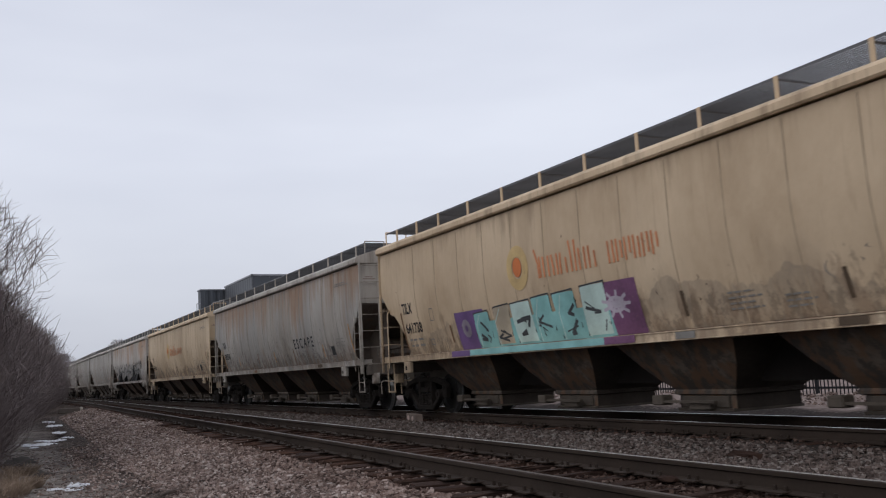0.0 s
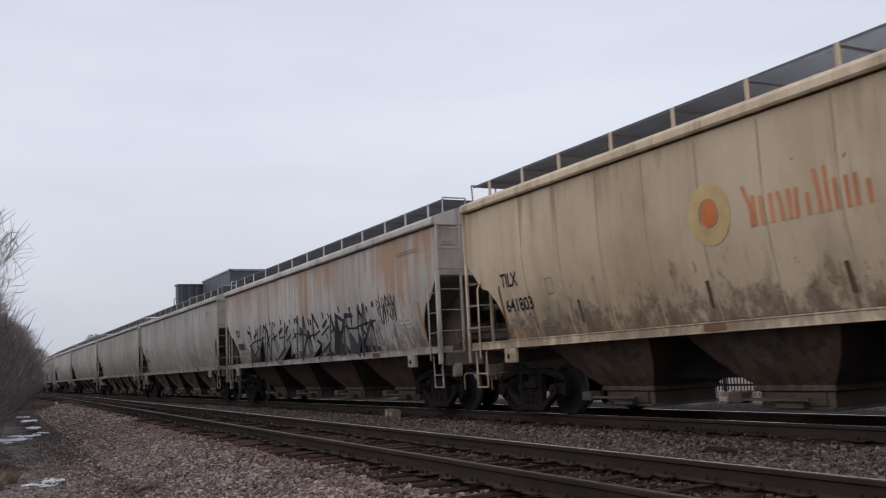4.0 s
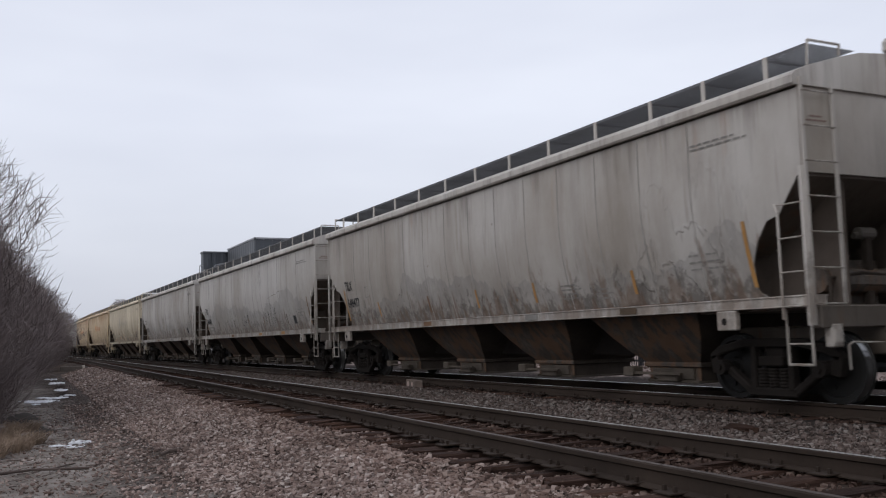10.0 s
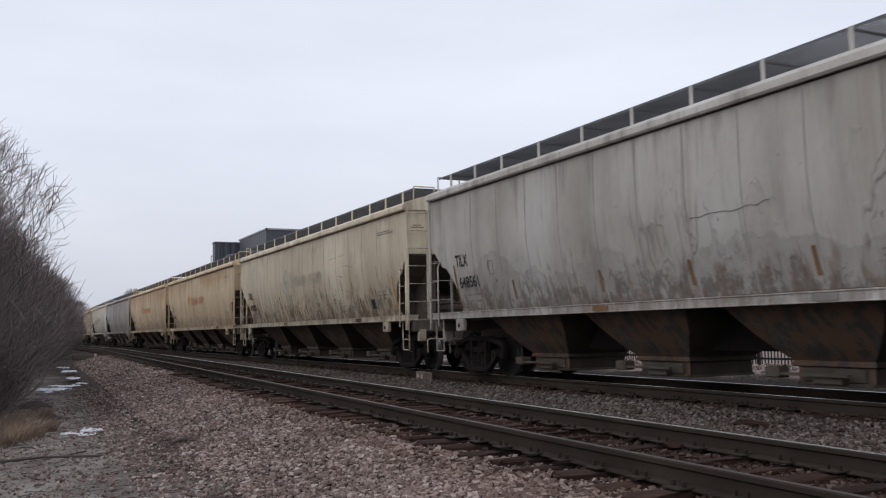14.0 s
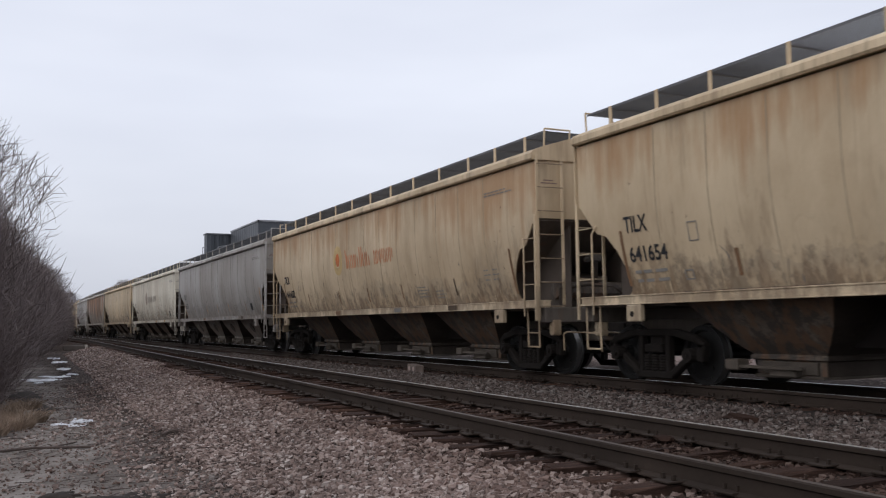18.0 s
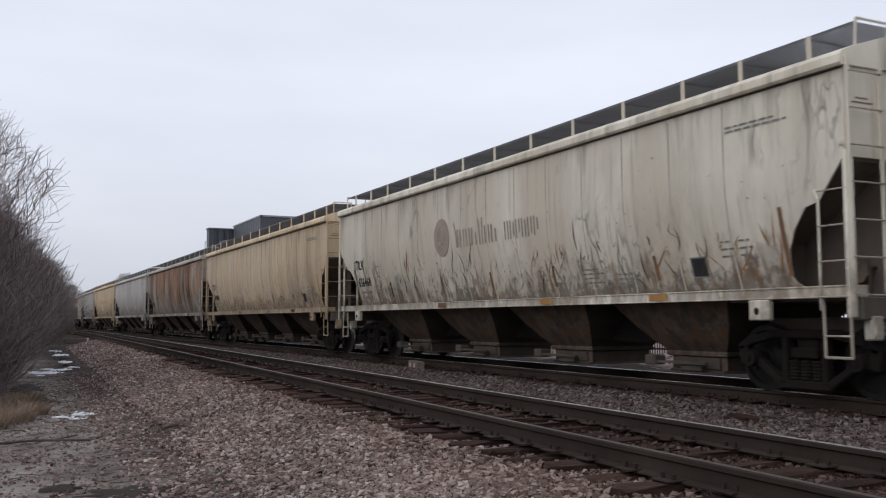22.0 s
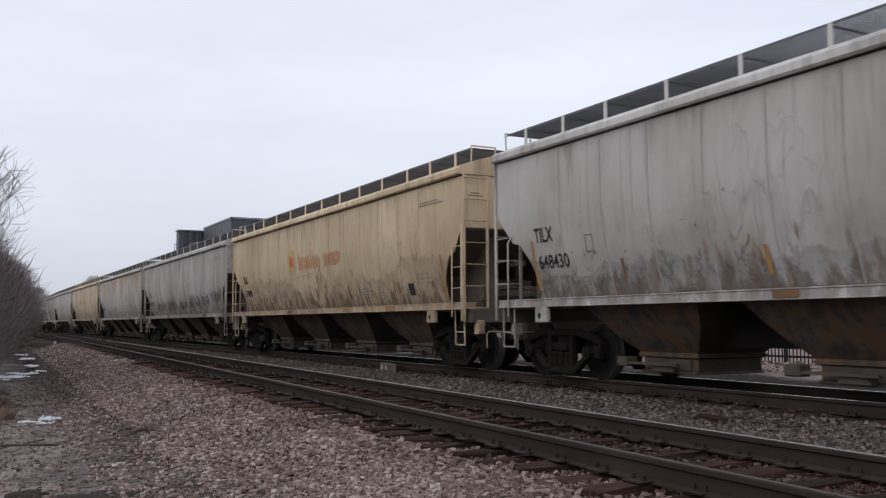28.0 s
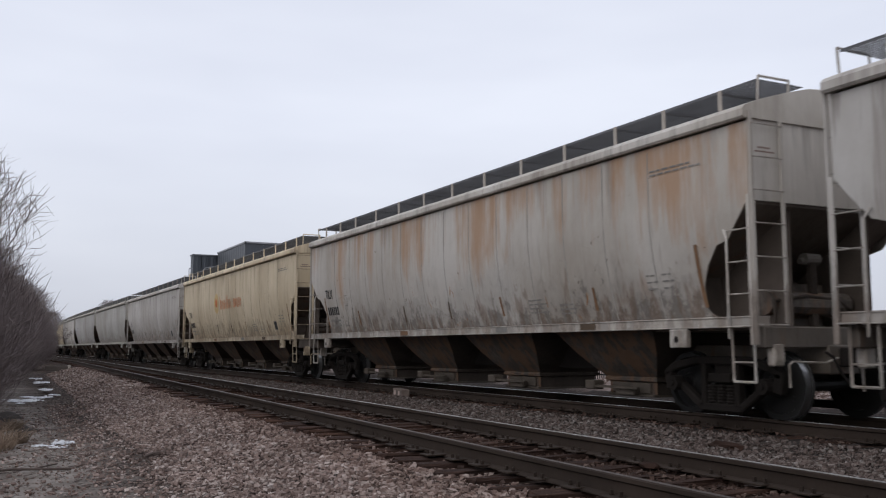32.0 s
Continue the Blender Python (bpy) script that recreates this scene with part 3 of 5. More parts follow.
K = Meshes()
K.side = mesh_of("side_sheet", side_sheet(), True)
K.side.set_sharp_from_angle(angle=0.6)
K.roof = mesh_of("roof", roof_mesh(), False)
K.end = mesh_of("end_sheet", end_sheet())
K.slope = mesh_of("slope_sheet", slope_sheet())
sill = boxed(-1.588, -1.30, -HALF + 0.02, HALF - 0.02, 1.262, 1.39)
box(sill, -1.60, -1.28, -HALF + 0.02, HALF - 0.02, 1.378, 1.40, 0.004)
box(sill, -1.60, -1.50, -HALF + 0.02, HALF - 0.02, 1.25, 1.268, 0.004)
K.sill = mesh_of("side_sill", sill)
BAYS = {"wide": (3.00, 1.45, 0.86, 3.47), "narrow": (2.70, 1.32, 0.70, 3.50)}  # length above and below, half width below, spacing
K.bay = {kind: mesh_of("hopper", hopper(*d[:3])) for kind, d in BAYS.items()}
K.gate = {kind: mesh_of("outlet_gate", box(box(boxed(-f - 0.02, f + 0.02, -0.62, 0.62, 0.17, 0.215, 0.01), -f - 0.14, -f + 0.10, -0.24, 0.24, 0.19, 0.31, 0.02), -f - 0.005, -f + 0.035, -0.50, 0.50, 0.225, 0.40, 0.01))
          for kind, (_, _, f, _) in BAYS.items()}
K.frame = mesh_of("side_frame", truck_frame())
K.spring = mesh_of("spring", spring())
K.wheels = mesh_of("wheelset", wheelset())
K.wheels.materials.append(plain("worn steel wheel tread", (0.30, 0.30, 0.30), 0.32, 0.9, 0.2, 2, 0.03))
for face in K.wheels.polygons:  # the polished tread
    if math.hypot(face.center.y, face.center.z) > 0.445 and 0.74 < abs(face.center.x) < 0.80:
        face.material_index = 1
K.bearing = mesh_of("bearing_cap", bearing())
K.bolster = mesh_of("truck", box(boxed(-1.0, 1.0, -0.17, 0.17, 0.50, 0.80, 0.03), -1.08, 1.08, -0.22, 0.22, 0.48, 0.62, 0.02))
K.coupler = mesh_of("coupler", coupler())
K.end_frame = mesh_of("end_frame", end_frame())
K.centre = mesh_of("centre_sill", boxed(-0.34, 0.34, -6.2, 6.2, 0.60, 1.30))
K.board = mesh_of("running_board", grating())
K.pad = mesh_of("jacking_pad", boxed(-1.615, -1.52, -0.18, 0.18, 0.98, 1.246, 0.015))
# a flat dark disc on the pad draws the hole's shade; nothing is cut
K.hole = mesh_of("pin_hole", prism(bmesh.new(), [(0.03 + 0.045 * math.cos(0.785 * i), 1.10 + 0.05 * math.sin(0.785 * i)) for i in range(8)], 0, -1.622, -1.60))
K.post = mesh_of("board_bracket", boxed(-1.40, -1.37, -0.035, 0.035, 4.24, 4.60, 0.006))

K.gussets = [mesh_of("slope_gusset", gusset(x)) for x in (-0.78, 0.78)]
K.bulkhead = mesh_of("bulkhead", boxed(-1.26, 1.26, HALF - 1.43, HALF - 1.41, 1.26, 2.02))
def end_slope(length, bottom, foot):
    """Dark grimy plate laid over one end of a bay, painting in the shade between bays."""
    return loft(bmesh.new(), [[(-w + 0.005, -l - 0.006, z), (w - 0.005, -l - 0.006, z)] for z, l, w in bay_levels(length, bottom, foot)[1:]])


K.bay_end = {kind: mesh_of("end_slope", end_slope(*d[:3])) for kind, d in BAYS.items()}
def hatch(r):
    """An oval pad on the sloping side of a bay."""
    me = mesh_of("hatch_pad", prism(bmesh.new(), [(r * 1.15 * math.cos(0.52 * i) * (1.0 + 0.15 * math.sin(2.3 * i)), 0.90 + r * math.sin(0.52 * i)) for i in range(12)], 0, -0.02, 0.02))
    for v in me.vertices:
        v.co.x += -1.138 - (v.co.z - 0.90) * (0.52 if v.co.z > 0.90 else 0.68)
    return me


K.hatch = hatch(0.19)
K.motor = mesh_of("gate_motor", box(boxed(-0.94, -0.70, 0.74, 1.00, 0.26, 0.42, 0.02), -0.9, -0.84, -0.4, 0.75, 0.30, 0.34))
K.end_rail = [mesh_of("ladder_rail", ladder_rail(-1.60, HALF + 0.05, 1.02, 4.12)), mesh_of("ladder_rail", ladder_rail(-1.05, HALF + 0.05, 1.30, 4.02))]
K.end_rung = mesh_of("rung", rod(bmesh.new(), (-1.60, HALF + 0.07, 0), (-1.05, HALF + 0.07, 0), 0.011, 5))
K.side_rail = mesh_of("ladder_rail", tube([(-1.63, HALF - 0.42, 1.10), (-1.63, HALF - 0.42, 2.45), (-1.60, HALF - 0.50, 2.58)], 0.018))
K.corner_rail = mesh_of("ladder_rail", boxed(-1.645, -1.62, HALF - 0.03, HALF + 0.03, 1.02, 3.0))
K.side_rung = mesh_of("rung", rod(bmesh.new(), (-1.64, HALF, 0), (-1.64, HALF - 0.42, 0), 0.011, 5))
K.stirrup = mesh_of("sill_step", tube([(-1.53, HALF - 0.08, 1.27), (-1.52, HALF - 0.08, 0.53), (-1.52, HALF - 0.47, 0.53), (-1.53, HALF - 0.47, 1.27)], 0.018))
K.step_rung = mesh_of("rung", rod(bmesh.new(), (-1.525, HALF - 0.08, 0.79), (-1.525, HALF - 0.47, 0.79), 0.012, 5))
K.bracket = mesh_of("end_bracket", box(boxed(-1.30, -1.10, HALF - 0.10, HALF + 0.03, 0.74, 1.04, 0.02), -1.27, -1.13, HALF + 0.03, HALF + 0.05, 0.80, 0.96))
K.gear = mesh_of("brake_rigging", tube([(-0.9, HALF - 0.30, 1.30), (-0.9, HALF - 0.30, 1.62), (-0.2, HALF - 0.36, 1.70), (0.4, HALF - 0.36, 1.66), (0.9, HALF - 0.3, 1.32)], 0.025))
K.stand = mesh_of("valve_stand", box(boxed(-0.05, 0.06, HALF - 0.50, HALF - 0.40, 1.26, 2.18, 0.01), -0.15, 0.30, HALF - 0.55, HALF - 0.35, 1.50, 1.66, 0.03))
K.valve = mesh_of("brake_valve", rod(rod(bmesh.new(), (-0.14, HALF - 0.46, 2.24), (0.14, HALF - 0.46, 2.24), 0.085, 12), (-0.22, HALF - 0.46, 2.20), (-0.14, HALF - 0.46, 2.22), 0.045, 8))
K.handhold = mesh_of("roof_handhold", tube([(-1.39, HALF - 0.01, 4.22), (-1.39, HALF + 0.02, 4.63), (-0.82, HALF + 0.02, 4.63), (-0.82, HALF + 0.0, 4.42)], 0.018))
K.hose = mesh_of("brake_hose", tube([(-0.35, HALF + 0.05, 0.92), (-0.42, HALF + 0.22, 0.86), (-0.40, HALF + 0.34, 0.62), (-0.30, HALF + 0.42, 0.45)], 0.022))
K.lever = mesh_of("uncoupling_lever", tube([(-1.10, HALF + 0.10, 0.46), (-1.11, HALF + 0.10, 0.76), (-1.05, HALF + 0.11, 0.80), (-0.5, HALF + 0.16, 0.78), (-0.3, HALF + 0.2, 0.85)], 0.014))

FLIP = pose(0, 0, 0, 0, 0, 180)
MIRROR_Y = Matrix.Diagonal((1, -1, 1, 1))


def build_car(paint, trim, dark, bay_paint, label="", far=False):
    """A covered hopper car with its middle over the origin; the camera sees its -X side."""
    kind = "wide" if bay_paint is BAY_PALE else "narrow"
    car = tagged(new("hopper_car"), label, "hopper car", "cars of the freight train")
    for m in (None, FLIP):
        put("side_sheet", K.side, paint, car, m)
        put("side_sill", K.sill, trim, car, m)
        put("end_sheet", K.end, trim, car, m)
        # slope sheets take the dark underframe paint instead of the car's colour
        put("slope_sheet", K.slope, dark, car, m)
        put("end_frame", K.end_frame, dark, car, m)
        put("coupler", K.coupler, STEEL_DARK, car, m)
        put("running_board", K.board, GRATE, car, m, "dark open steel grating")
    put("roof", K.roof, trim, car)
    put("centre_sill", K.centre, STEEL_DARK, car)
    for i in range(4):
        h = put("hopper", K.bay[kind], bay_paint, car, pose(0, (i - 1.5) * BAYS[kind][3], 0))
        put("outlet_gate", K.gate[kind], GATE, h, None, "dusty tan outlet gate")
        if not far:
            if bay_paint is BAY_PALE:
                put("hatch_pad", K.hatch, PAD_DARK, h, None)
            # added plates darken both bay ends as the shade under the car would
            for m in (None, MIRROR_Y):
                put("end_slope", K.bay_end[kind], SOOT_SHADE, h, m, "grimy hopper slope plate with shade painted in")
            put("gate_motor", K.motor, GATE, h, None)
    for sgn in (-1, 1):
        for m in (pose(0, sgn * 7.49, 0), pose(0, sgn * 7.49, 0, 0, 0, 180)):
            pad = put("jacking_pad", K.pad, trim, car, m)
            if not far:
                put("pin_hole", K.hole, STEEL_DARK, pad)
        t = put("truck", K.bolster, TRUCK_STEEL, car, pose(0, sgn * 7.71, 0))
        for x in (-1.0, 1.0):
            put("side_frame", K.frame, TRUCK_STEEL, t, pose(x, 0, 0))
            if x < 0 and not far:
                for y in (-0.19, 0.0, 0.19):
                    put("spring", K.spring, TRUCK_STEEL, t, pose(x, y, 0))
            for y in (-0.89, 0.89):
                put("bearing_cap", K.bearing, TRUCK_STEEL, t, pose(x * 1.08, y, 0.457))
        for y in (-0.89, 0.89):
            w = put("wheelset", K.wheels, WHEEL_STEEL, t, pose(0, y, 0.457))
            WHEELSETS[0 if y < 0 else 1].append(w)
    for y in BRACKETS:
        put("board_bracket", K.post, trim, car, pose(0, y, 0))
        put("board_bracket", K.post, trim, car, pose(0, y, 0, 0, 0, 180))
    if not far:
        details(car, trim)
    return car


def details(car, trim):
    """Ladders, steps and small gear at both ends of the side that is seen."""
    for end, m in (("far", Matrix.Identity(4)), ("near", MIRROR_Y)):
        ladder = put("end_ladder", K.end_rail[0], trim, car, m)
        put("ladder_rail", K.end_rail[1], trim, ladder)
        for k in range(7):
            put("rung", K.end_rung, trim, ladder, pose(0, 0, 1.28 + 0.445 * k))
        ladder = put("side_ladder", K.side_rail, trim, car, m)
        put("ladder_rail", K.corner_rail, trim, ladder)
        for k in range(4):
            put("rung", K.side_rung, trim, ladder, pose(0, 0, 1.26 + 0.43 * k))
        step = put("sill_step", K.stirrup, trim, car, m)
        put("rung", K.step_rung, trim, step)
        put("roof_handhold", K.handhold, trim, car, m)
        put("brake_hose", K.hose, STEEL_DARK, car, m)
        put("uncoupling_lever", K.lever, trim, car, m)
        put("end_bracket", K.bracket, trim, car, m)
        put("end_notice", K.notice, NOTICE_RED, car, m, "faded red stencilled notice")["kind"] = "stuff"
        if end == "near":
            put("valve_stand", K.stand, SOOT_SHADE, car, m)
            put("brake_rigging", K.gear, SOOT_SHADE, car, m)
            put("brake_valve", K.valve, GREY_DUST, car, m, "dusty grey brake valve")
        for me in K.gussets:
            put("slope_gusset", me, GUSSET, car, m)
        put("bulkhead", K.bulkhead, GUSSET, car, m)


# ---- marks on the sides: u runs along the car from its far end, z up ----
def on_side(u, z, lift=0.010):
    x = lerp_table(SIDE, z) if z > 1.403 else 1.602
    return (-(x + lift), HALF - u, z)


def panel(bm, u0, u1, z0, z1, lift=0.010):
    """A painted rectangle that follows the curve of the side."""
    zs = [z0 + (z1 - z0) * k / 6 for k in range(7)] if z1 - z0 > 0.3 else [z0, z1]
    loft(bm, [[on_side(u0, z, lift), on_side(u1, z, lift)] for z in zs])
    return bm


def blob(bm, u, z, ru, rz, lift=0.010, n=22, hole=0.0):
    pts = [(math.cos(2 * math.pi * i / n), math.sin(2 * math.pi * i / n)) for i in range(n)]
    if hole:
        rings = [[on_side(u + ru * f * a, z + rz * f * b, lift) for a, b in pts] for f in (1.0, hole)]
        loft(bm, rings, close=True)
    else:
        bm.faces.new([bm.verts.new(on_side(u + ru * a, z + rz * b, lift)) for a, b in pts])
    return bm


def ribbon(bm, pts, width, lift=0.012):
    """A sprayed stroke along (u, z) points."""
    for (ua, za), (ub, zb) in zip(pts, pts[1:]):
        d = math.hypot(ub - ua, zb - za) or 1e-6
        a, b = -(zb - za) / d * width / 2, (ub - ua) / d * width / 2
        ca, cb = (ub - ua) / d * width * 0.4, (zb - za) / d * width * 0.4
        quad = [(ua - ca + a, za - cb + b), (ub + ca + a, zb + cb + b), (ub + ca - a, zb + cb - b), (ua - ca - a, za - cb - b)]
        bm.faces.new([bm.verts.new(on_side(u, z, lift)) for u, z in quad])
    return bm


def lettering(text, u, z, width, height, lift=0.011):
    """Stencilled characters in Blender's own font, laid on the side; u is the start, z the foot."""
    cu = bpy.data.curves.new("stencil", "FONT")
    cu.body, cu.size, cu.resolution_u, cu.offset = text, 1.0, 3, 0.018
    ob = bpy.data.objects.new("stencil", cu)
    me = bpy.data.meshes.new_from_object(ob)
    bpy.data.objects.remove(ob)
    bpy.data.curves.remove(cu)
    xs, ys = [v.co.x for v in me.vertices], [v.co.y for v in me.vertices]
    fx, fy = width / (max(xs) - min(xs)), height / (max(ys) - min(ys))
    x0, y0 = min(xs), min(ys)
    for v in me.vertices:
        v.co = on_side(u + (v.co.x - x0) * fx, z + (v.co.y - y0) * fy, lift)
    if not me.materials:
        me.materials.append(None)
    return me


def seam_mesh():
    bm = bmesh.new()
    for z0, z1 in ((1.41, 1.7), (1.7, 2.0), (2.0, 2.35), (2.35, 2.75), (2.75, 3.3), (3.3, 3.95)):
        loft(bm, [[on_side(HALF - 0.012, z, 0.004), on_side(HALF - 0.006, z, 0.010), on_side(HALF + 0.006, z, 0.010), on_side(HALF + 0.012, z, 0.004)] for z in (z0, z1)])
    return bm


K.seam = mesh_of("weld_seam", seam_mesh())
K.strip = mesh_of("reflector_strip", panel(bmesh.new(), HALF - 0.035, HALF + 0.035, 1.60, 1.98))
K.sill_strip = mesh_of("sill_reflector", panel(bmesh.new(), HALF - 0.22, HALF + 0.20, 1.275, 1.375, 0.006))
K.plate = mesh_of("stencil_panel", panel(bmesh.new(), 14.97, 15.27, 1.62, 1.88))
K.plate_edge = mesh_of("panel_border", ribbon(bmesh.new(), [(14.96, 1.61), (15.28, 1.61), (15.28, 1.89), (14.96, 1.89), (14.96, 1.61)], 0.022))
K.tall = mesh_of("edge_strip", panel(bmesh.new(), 1.075, 1.145, 1.55, 2.44))
K.square = mesh_of("stencil_frame", ribbon(bmesh.new(), [(2.70, 2.15), (2.70, 2.42), (2.89, 2.42), (2.89, 2.15), (2.70, 2.15)], 0.016))
K.mark_tilx = lettering("TILX", 1.22, 2.39, 0.57, 0.26)


def small_print(bm, u, z, rows, width, gap=0.075):
    for k in range(rows):
        at, end = u, u + width * (1.0 if k % 2 else 0.8)
        while at < end:
            w = min(end - at, 0.06 + 0.09 * abs(math.sin(at * 37.0 + k)))
            panel(bm, at, at + w, z - k * gap, z - k * gap + 0.026)
            at += w + 0.03
    return bm


def print_mesh():
    bm = bmesh.new()
    for u, w in ((1.30, 0.16), (1.51, 0.20), (1.80, 0.28)):
        panel(bm, u, u + w, 1.74, 1.79)
        panel(bm, u + 0.02, u + w, 1.60, 1.65)
    return bm


bm = bmesh.new()
for k in range(6):
    panel(bm, 1.26 + 0.15 * k, 1.36 + 0.15 * k, 1.92, 2.15)
K.bars = mesh_of("number_bars", bm)
K.print_end = mesh_of("small_lettering", print_mesh())
K.print_mid = mesh_of("small_lettering", small_print(bmesh.new(), 12.15, 1.84, 4, 0.62))
K.print_low = mesh_of("small_lettering", small_print(bmesh.new(), 13.15, 1.72, 3, 0.5))
K.print_near = mesh_of("small_lettering", small_print(small_print(bmesh.new(), 15.62, 2.06, 3, 0.26, 0.10), 15.98, 2.06, 3, 0.26, 0.10))
K.print_top = mesh_of("small_lettering", small_print(bmesh.new(), 15.9, 3.62, 2, 1.1, 0.06))
bm = bmesh.new()
for z, a, b in ((3.64, -1.42, -1.20), (3.585, -1.48, -1.12)):
    box(bm, a, b, HALF - 0.004, HALF - 0.001, z, z + 0.022)
K.notice = mesh_of("end_notice", bm)
K.label = mesh_of("stencil_frame", ribbon(bmesh.new(), [(2.46, 1.60), (2.46, 1.73), (2.63, 1.73), (2.63, 1.60), (2.46, 1.60)], 0.022))


def logo_meshes():
    """A sun emblem, and one plain upright bar for each character of the faded words beside it."""
    ring = blob(bmesh.new(), 6.83, 2.86, 0.39, 0.43, 0.010, 26, 0.50)
    core = blob(bmesh.new(), 6.83, 2.87, 0.16, 0.19, 0.012)
    return mesh_of("emblem_ring", ring), mesh_of("emblem_core", core)


def word_shapes():
    """Thin uneven stems, two for each character of the faded words, that spell nothing."""
    out = []
    for k, (h, lean) in enumerate(((0.50, 0.10), (0.33, 0.0), (0.33, 0.03), (0.33, -0.02), (0.50, 0.04), (0.33, 0.0), (0.33, 0.0))):
        u = 7.47 + 0.284 * k
        bm = ribbon(bmesh.new(), [(u, 2.60 + h), (u + lean, 2.60 + h / 2), (u + lean, 2.60)], 0.055)
        ribbon(bm, [(u + 0.16, 2.60 + h * (1.0 if k % 3 else 0.7)), (u + 0.16, 2.60)], 0.055)
        out.append(mesh_of("word_bar", bm))
    for k in range(6):
        u = 9.72 + 0.222 * k
        bm = ribbon(ribbon(bmesh.new(), [(u, 2.93), (u, 2.60)], 0.048), [(u + 0.12, 2.93 - 0.04 * (k % 2)), (u + 0.12, 2.60 + 0.05 * (k % 3))], 0.048)
        out.append(mesh_of("word_bar", bm))
    return out


K.word = word_shapes()
LOGO = logo_meshes()


def add_marks(car, number, ink, rnd, strips, seams, seam_mat, logo=None):
    put("owner_mark", K.mark_tilx, ink, car, None, "black stencilled letters")
    if number:
        me = lettering(number, 1.25, 1.92, 0.152 * len(number), 0.25)
        put("car_number", me, ink, car, None, "black stencilled number")
    else:
        put("number_bars", K.bars, ink, car)
    for me in (K.print_end, K.print_mid, K.print_low, K.print_near) + (K.print_top,):
        put("small_lettering", me, PRINT, car)["kind"] = "stuff"
    for me in (K.square, K.label):
        put("stencil_frame", me, PRINT, car)
    if rnd.random() < 0.6:
        p = put("stencil_panel", K.plate, INK, car, None, "black stencil panel with a pale border")
        put("panel_border", K.plate_edge, PRINT, p)
    put("edge_strip", K.tall, strips[0], car)
    put("edge_strip", K.tall, strips[0], car, MIRROR_Y)
    for k in range(5):
        put("reflector_strip", K.strip, strips[rnd.randrange(len(strips))], car, pose(0, HALF - (3.54, 6.52, 8.88, 11.2, 14.2)[k], 0, rnd.uniform(-2, 2)))
    for k in range(3):
        put("sill_reflector", K.sill_strip, (STRIP_GOLD if k else STRIP_RUST) if number in ("636468", "639896", "648482") else (STRIP_RUST, PRINT, STRIP_DARK)[k], car, pose(0, (HALF - 6.83, HALF - 11.36, HALF - 14.36)[k] + rnd.uniform(-0.12, 0.12), 0))
    for y in seams:
        put("weld_seam", K.seam, seam_mat, car, pose(0, y, 0))
    if logo:
        for me, mat in zip(LOGO, (logo[0], logo[1])):
            put(me.name.split(".")[0], me, mat, car)
        for me in K.word:
            put("word_bar", me, logo[2], car)


def scribble(rnd, u0, u1, z0, z1, width, loops):
    """A sprayed tag: narrow slanting loops and hooks that spell nothing, unevenly spaced."""
    bm = bmesh.new()
    step = (u1 - u0) / loops
    for k in range(loops):
        u, w = u0 + (k + rnd.uniform(-0.15, 0.25)) * step, step * rnd.uniform(0.55, 1.1)
        top, foot = z1 - rnd.random() ** 2 * 0.5 * (z1 - z0), z0 + rnd.random() ** 2 * 0.5 * (z1 - z0)
        fa, fb = rnd.choice((1.0, 1.0, 1.0, 1.5, 0.5)), 1.0
        pa = rnd.uniform(0, 6.28)
        pb, slant, turn = pa + rnd.uniform(-0.5, 0.5), rnd.uniform(-0.1, 0.25), rnd.uniform(4.2, 7.5)
        pts = []
        for i in range(15):
            a = turn * i / 14
            v = 0.5 + 0.5 * math.cos(fb * a + pb)
            pts.append((u + w * (0.5 + 0.42 * math.sin(fa * a + pa)) - slant * (v - 0.5) * (top - foot), foot + (top - foot) * v))
        ribbon(bm, pts, width * rnd.uniform(0.7, 1.2), 0.012 + 0.0012 * (k % 3))
    return bm


def zigzag(rnd, u0, u1, z0, z1, width, count):
    """An angular sprayed tag: leaning strokes, hooks and darts that spell nothing."""
    bm = bmesh.new()
    step = (u1 - u0) / count
    for k in range(count):
        u, h = u0 + k * step, z1 - z0
        at = lambda a, b: (u + step * (a + 0.10 * rnd.uniform(-1, 1) + 0.12 * b), z0 + h * (b + 0.08 * rnd.uniform(-1, 1)))
        strokes = rnd.choice((((0.0, 1.0), (0.1, 0.0), (0.45, 0.7), (0.6, 0.05), (0.85, 0.95)), ((0.7, 0.9), (0.15, 0.75), (0.65, 0.35), (0.05, 0.0), (0.8, 0.12)),
                              ((0.1, 0.0), (0.0, 0.95), (0.6, 0.8), (0.2, 0.5), (0.85, 0.0)), ((0.75, 0.75), (0.3, 1.0), (0.05, 0.4), (0.4, 0.0), (0.75, 0.35), (0.4, 0.45))))
        ribbon(bm, [at(a, b) for a, b in strokes], width * rnd.uniform(0.7, 1.15), 0.012 + 0.0012 * (k % 3))
        a = rnd.uniform(0.1, 0.7)
        ribbon(bm, [at(a, 1.0), at(a + 0.12, 0.0)], width * 0.8, 0.0165)
        ribbon(bm, [at(0.0, 0.55), at(0.95, 0.62)], width * 0.45, 0.0175)
    return bm


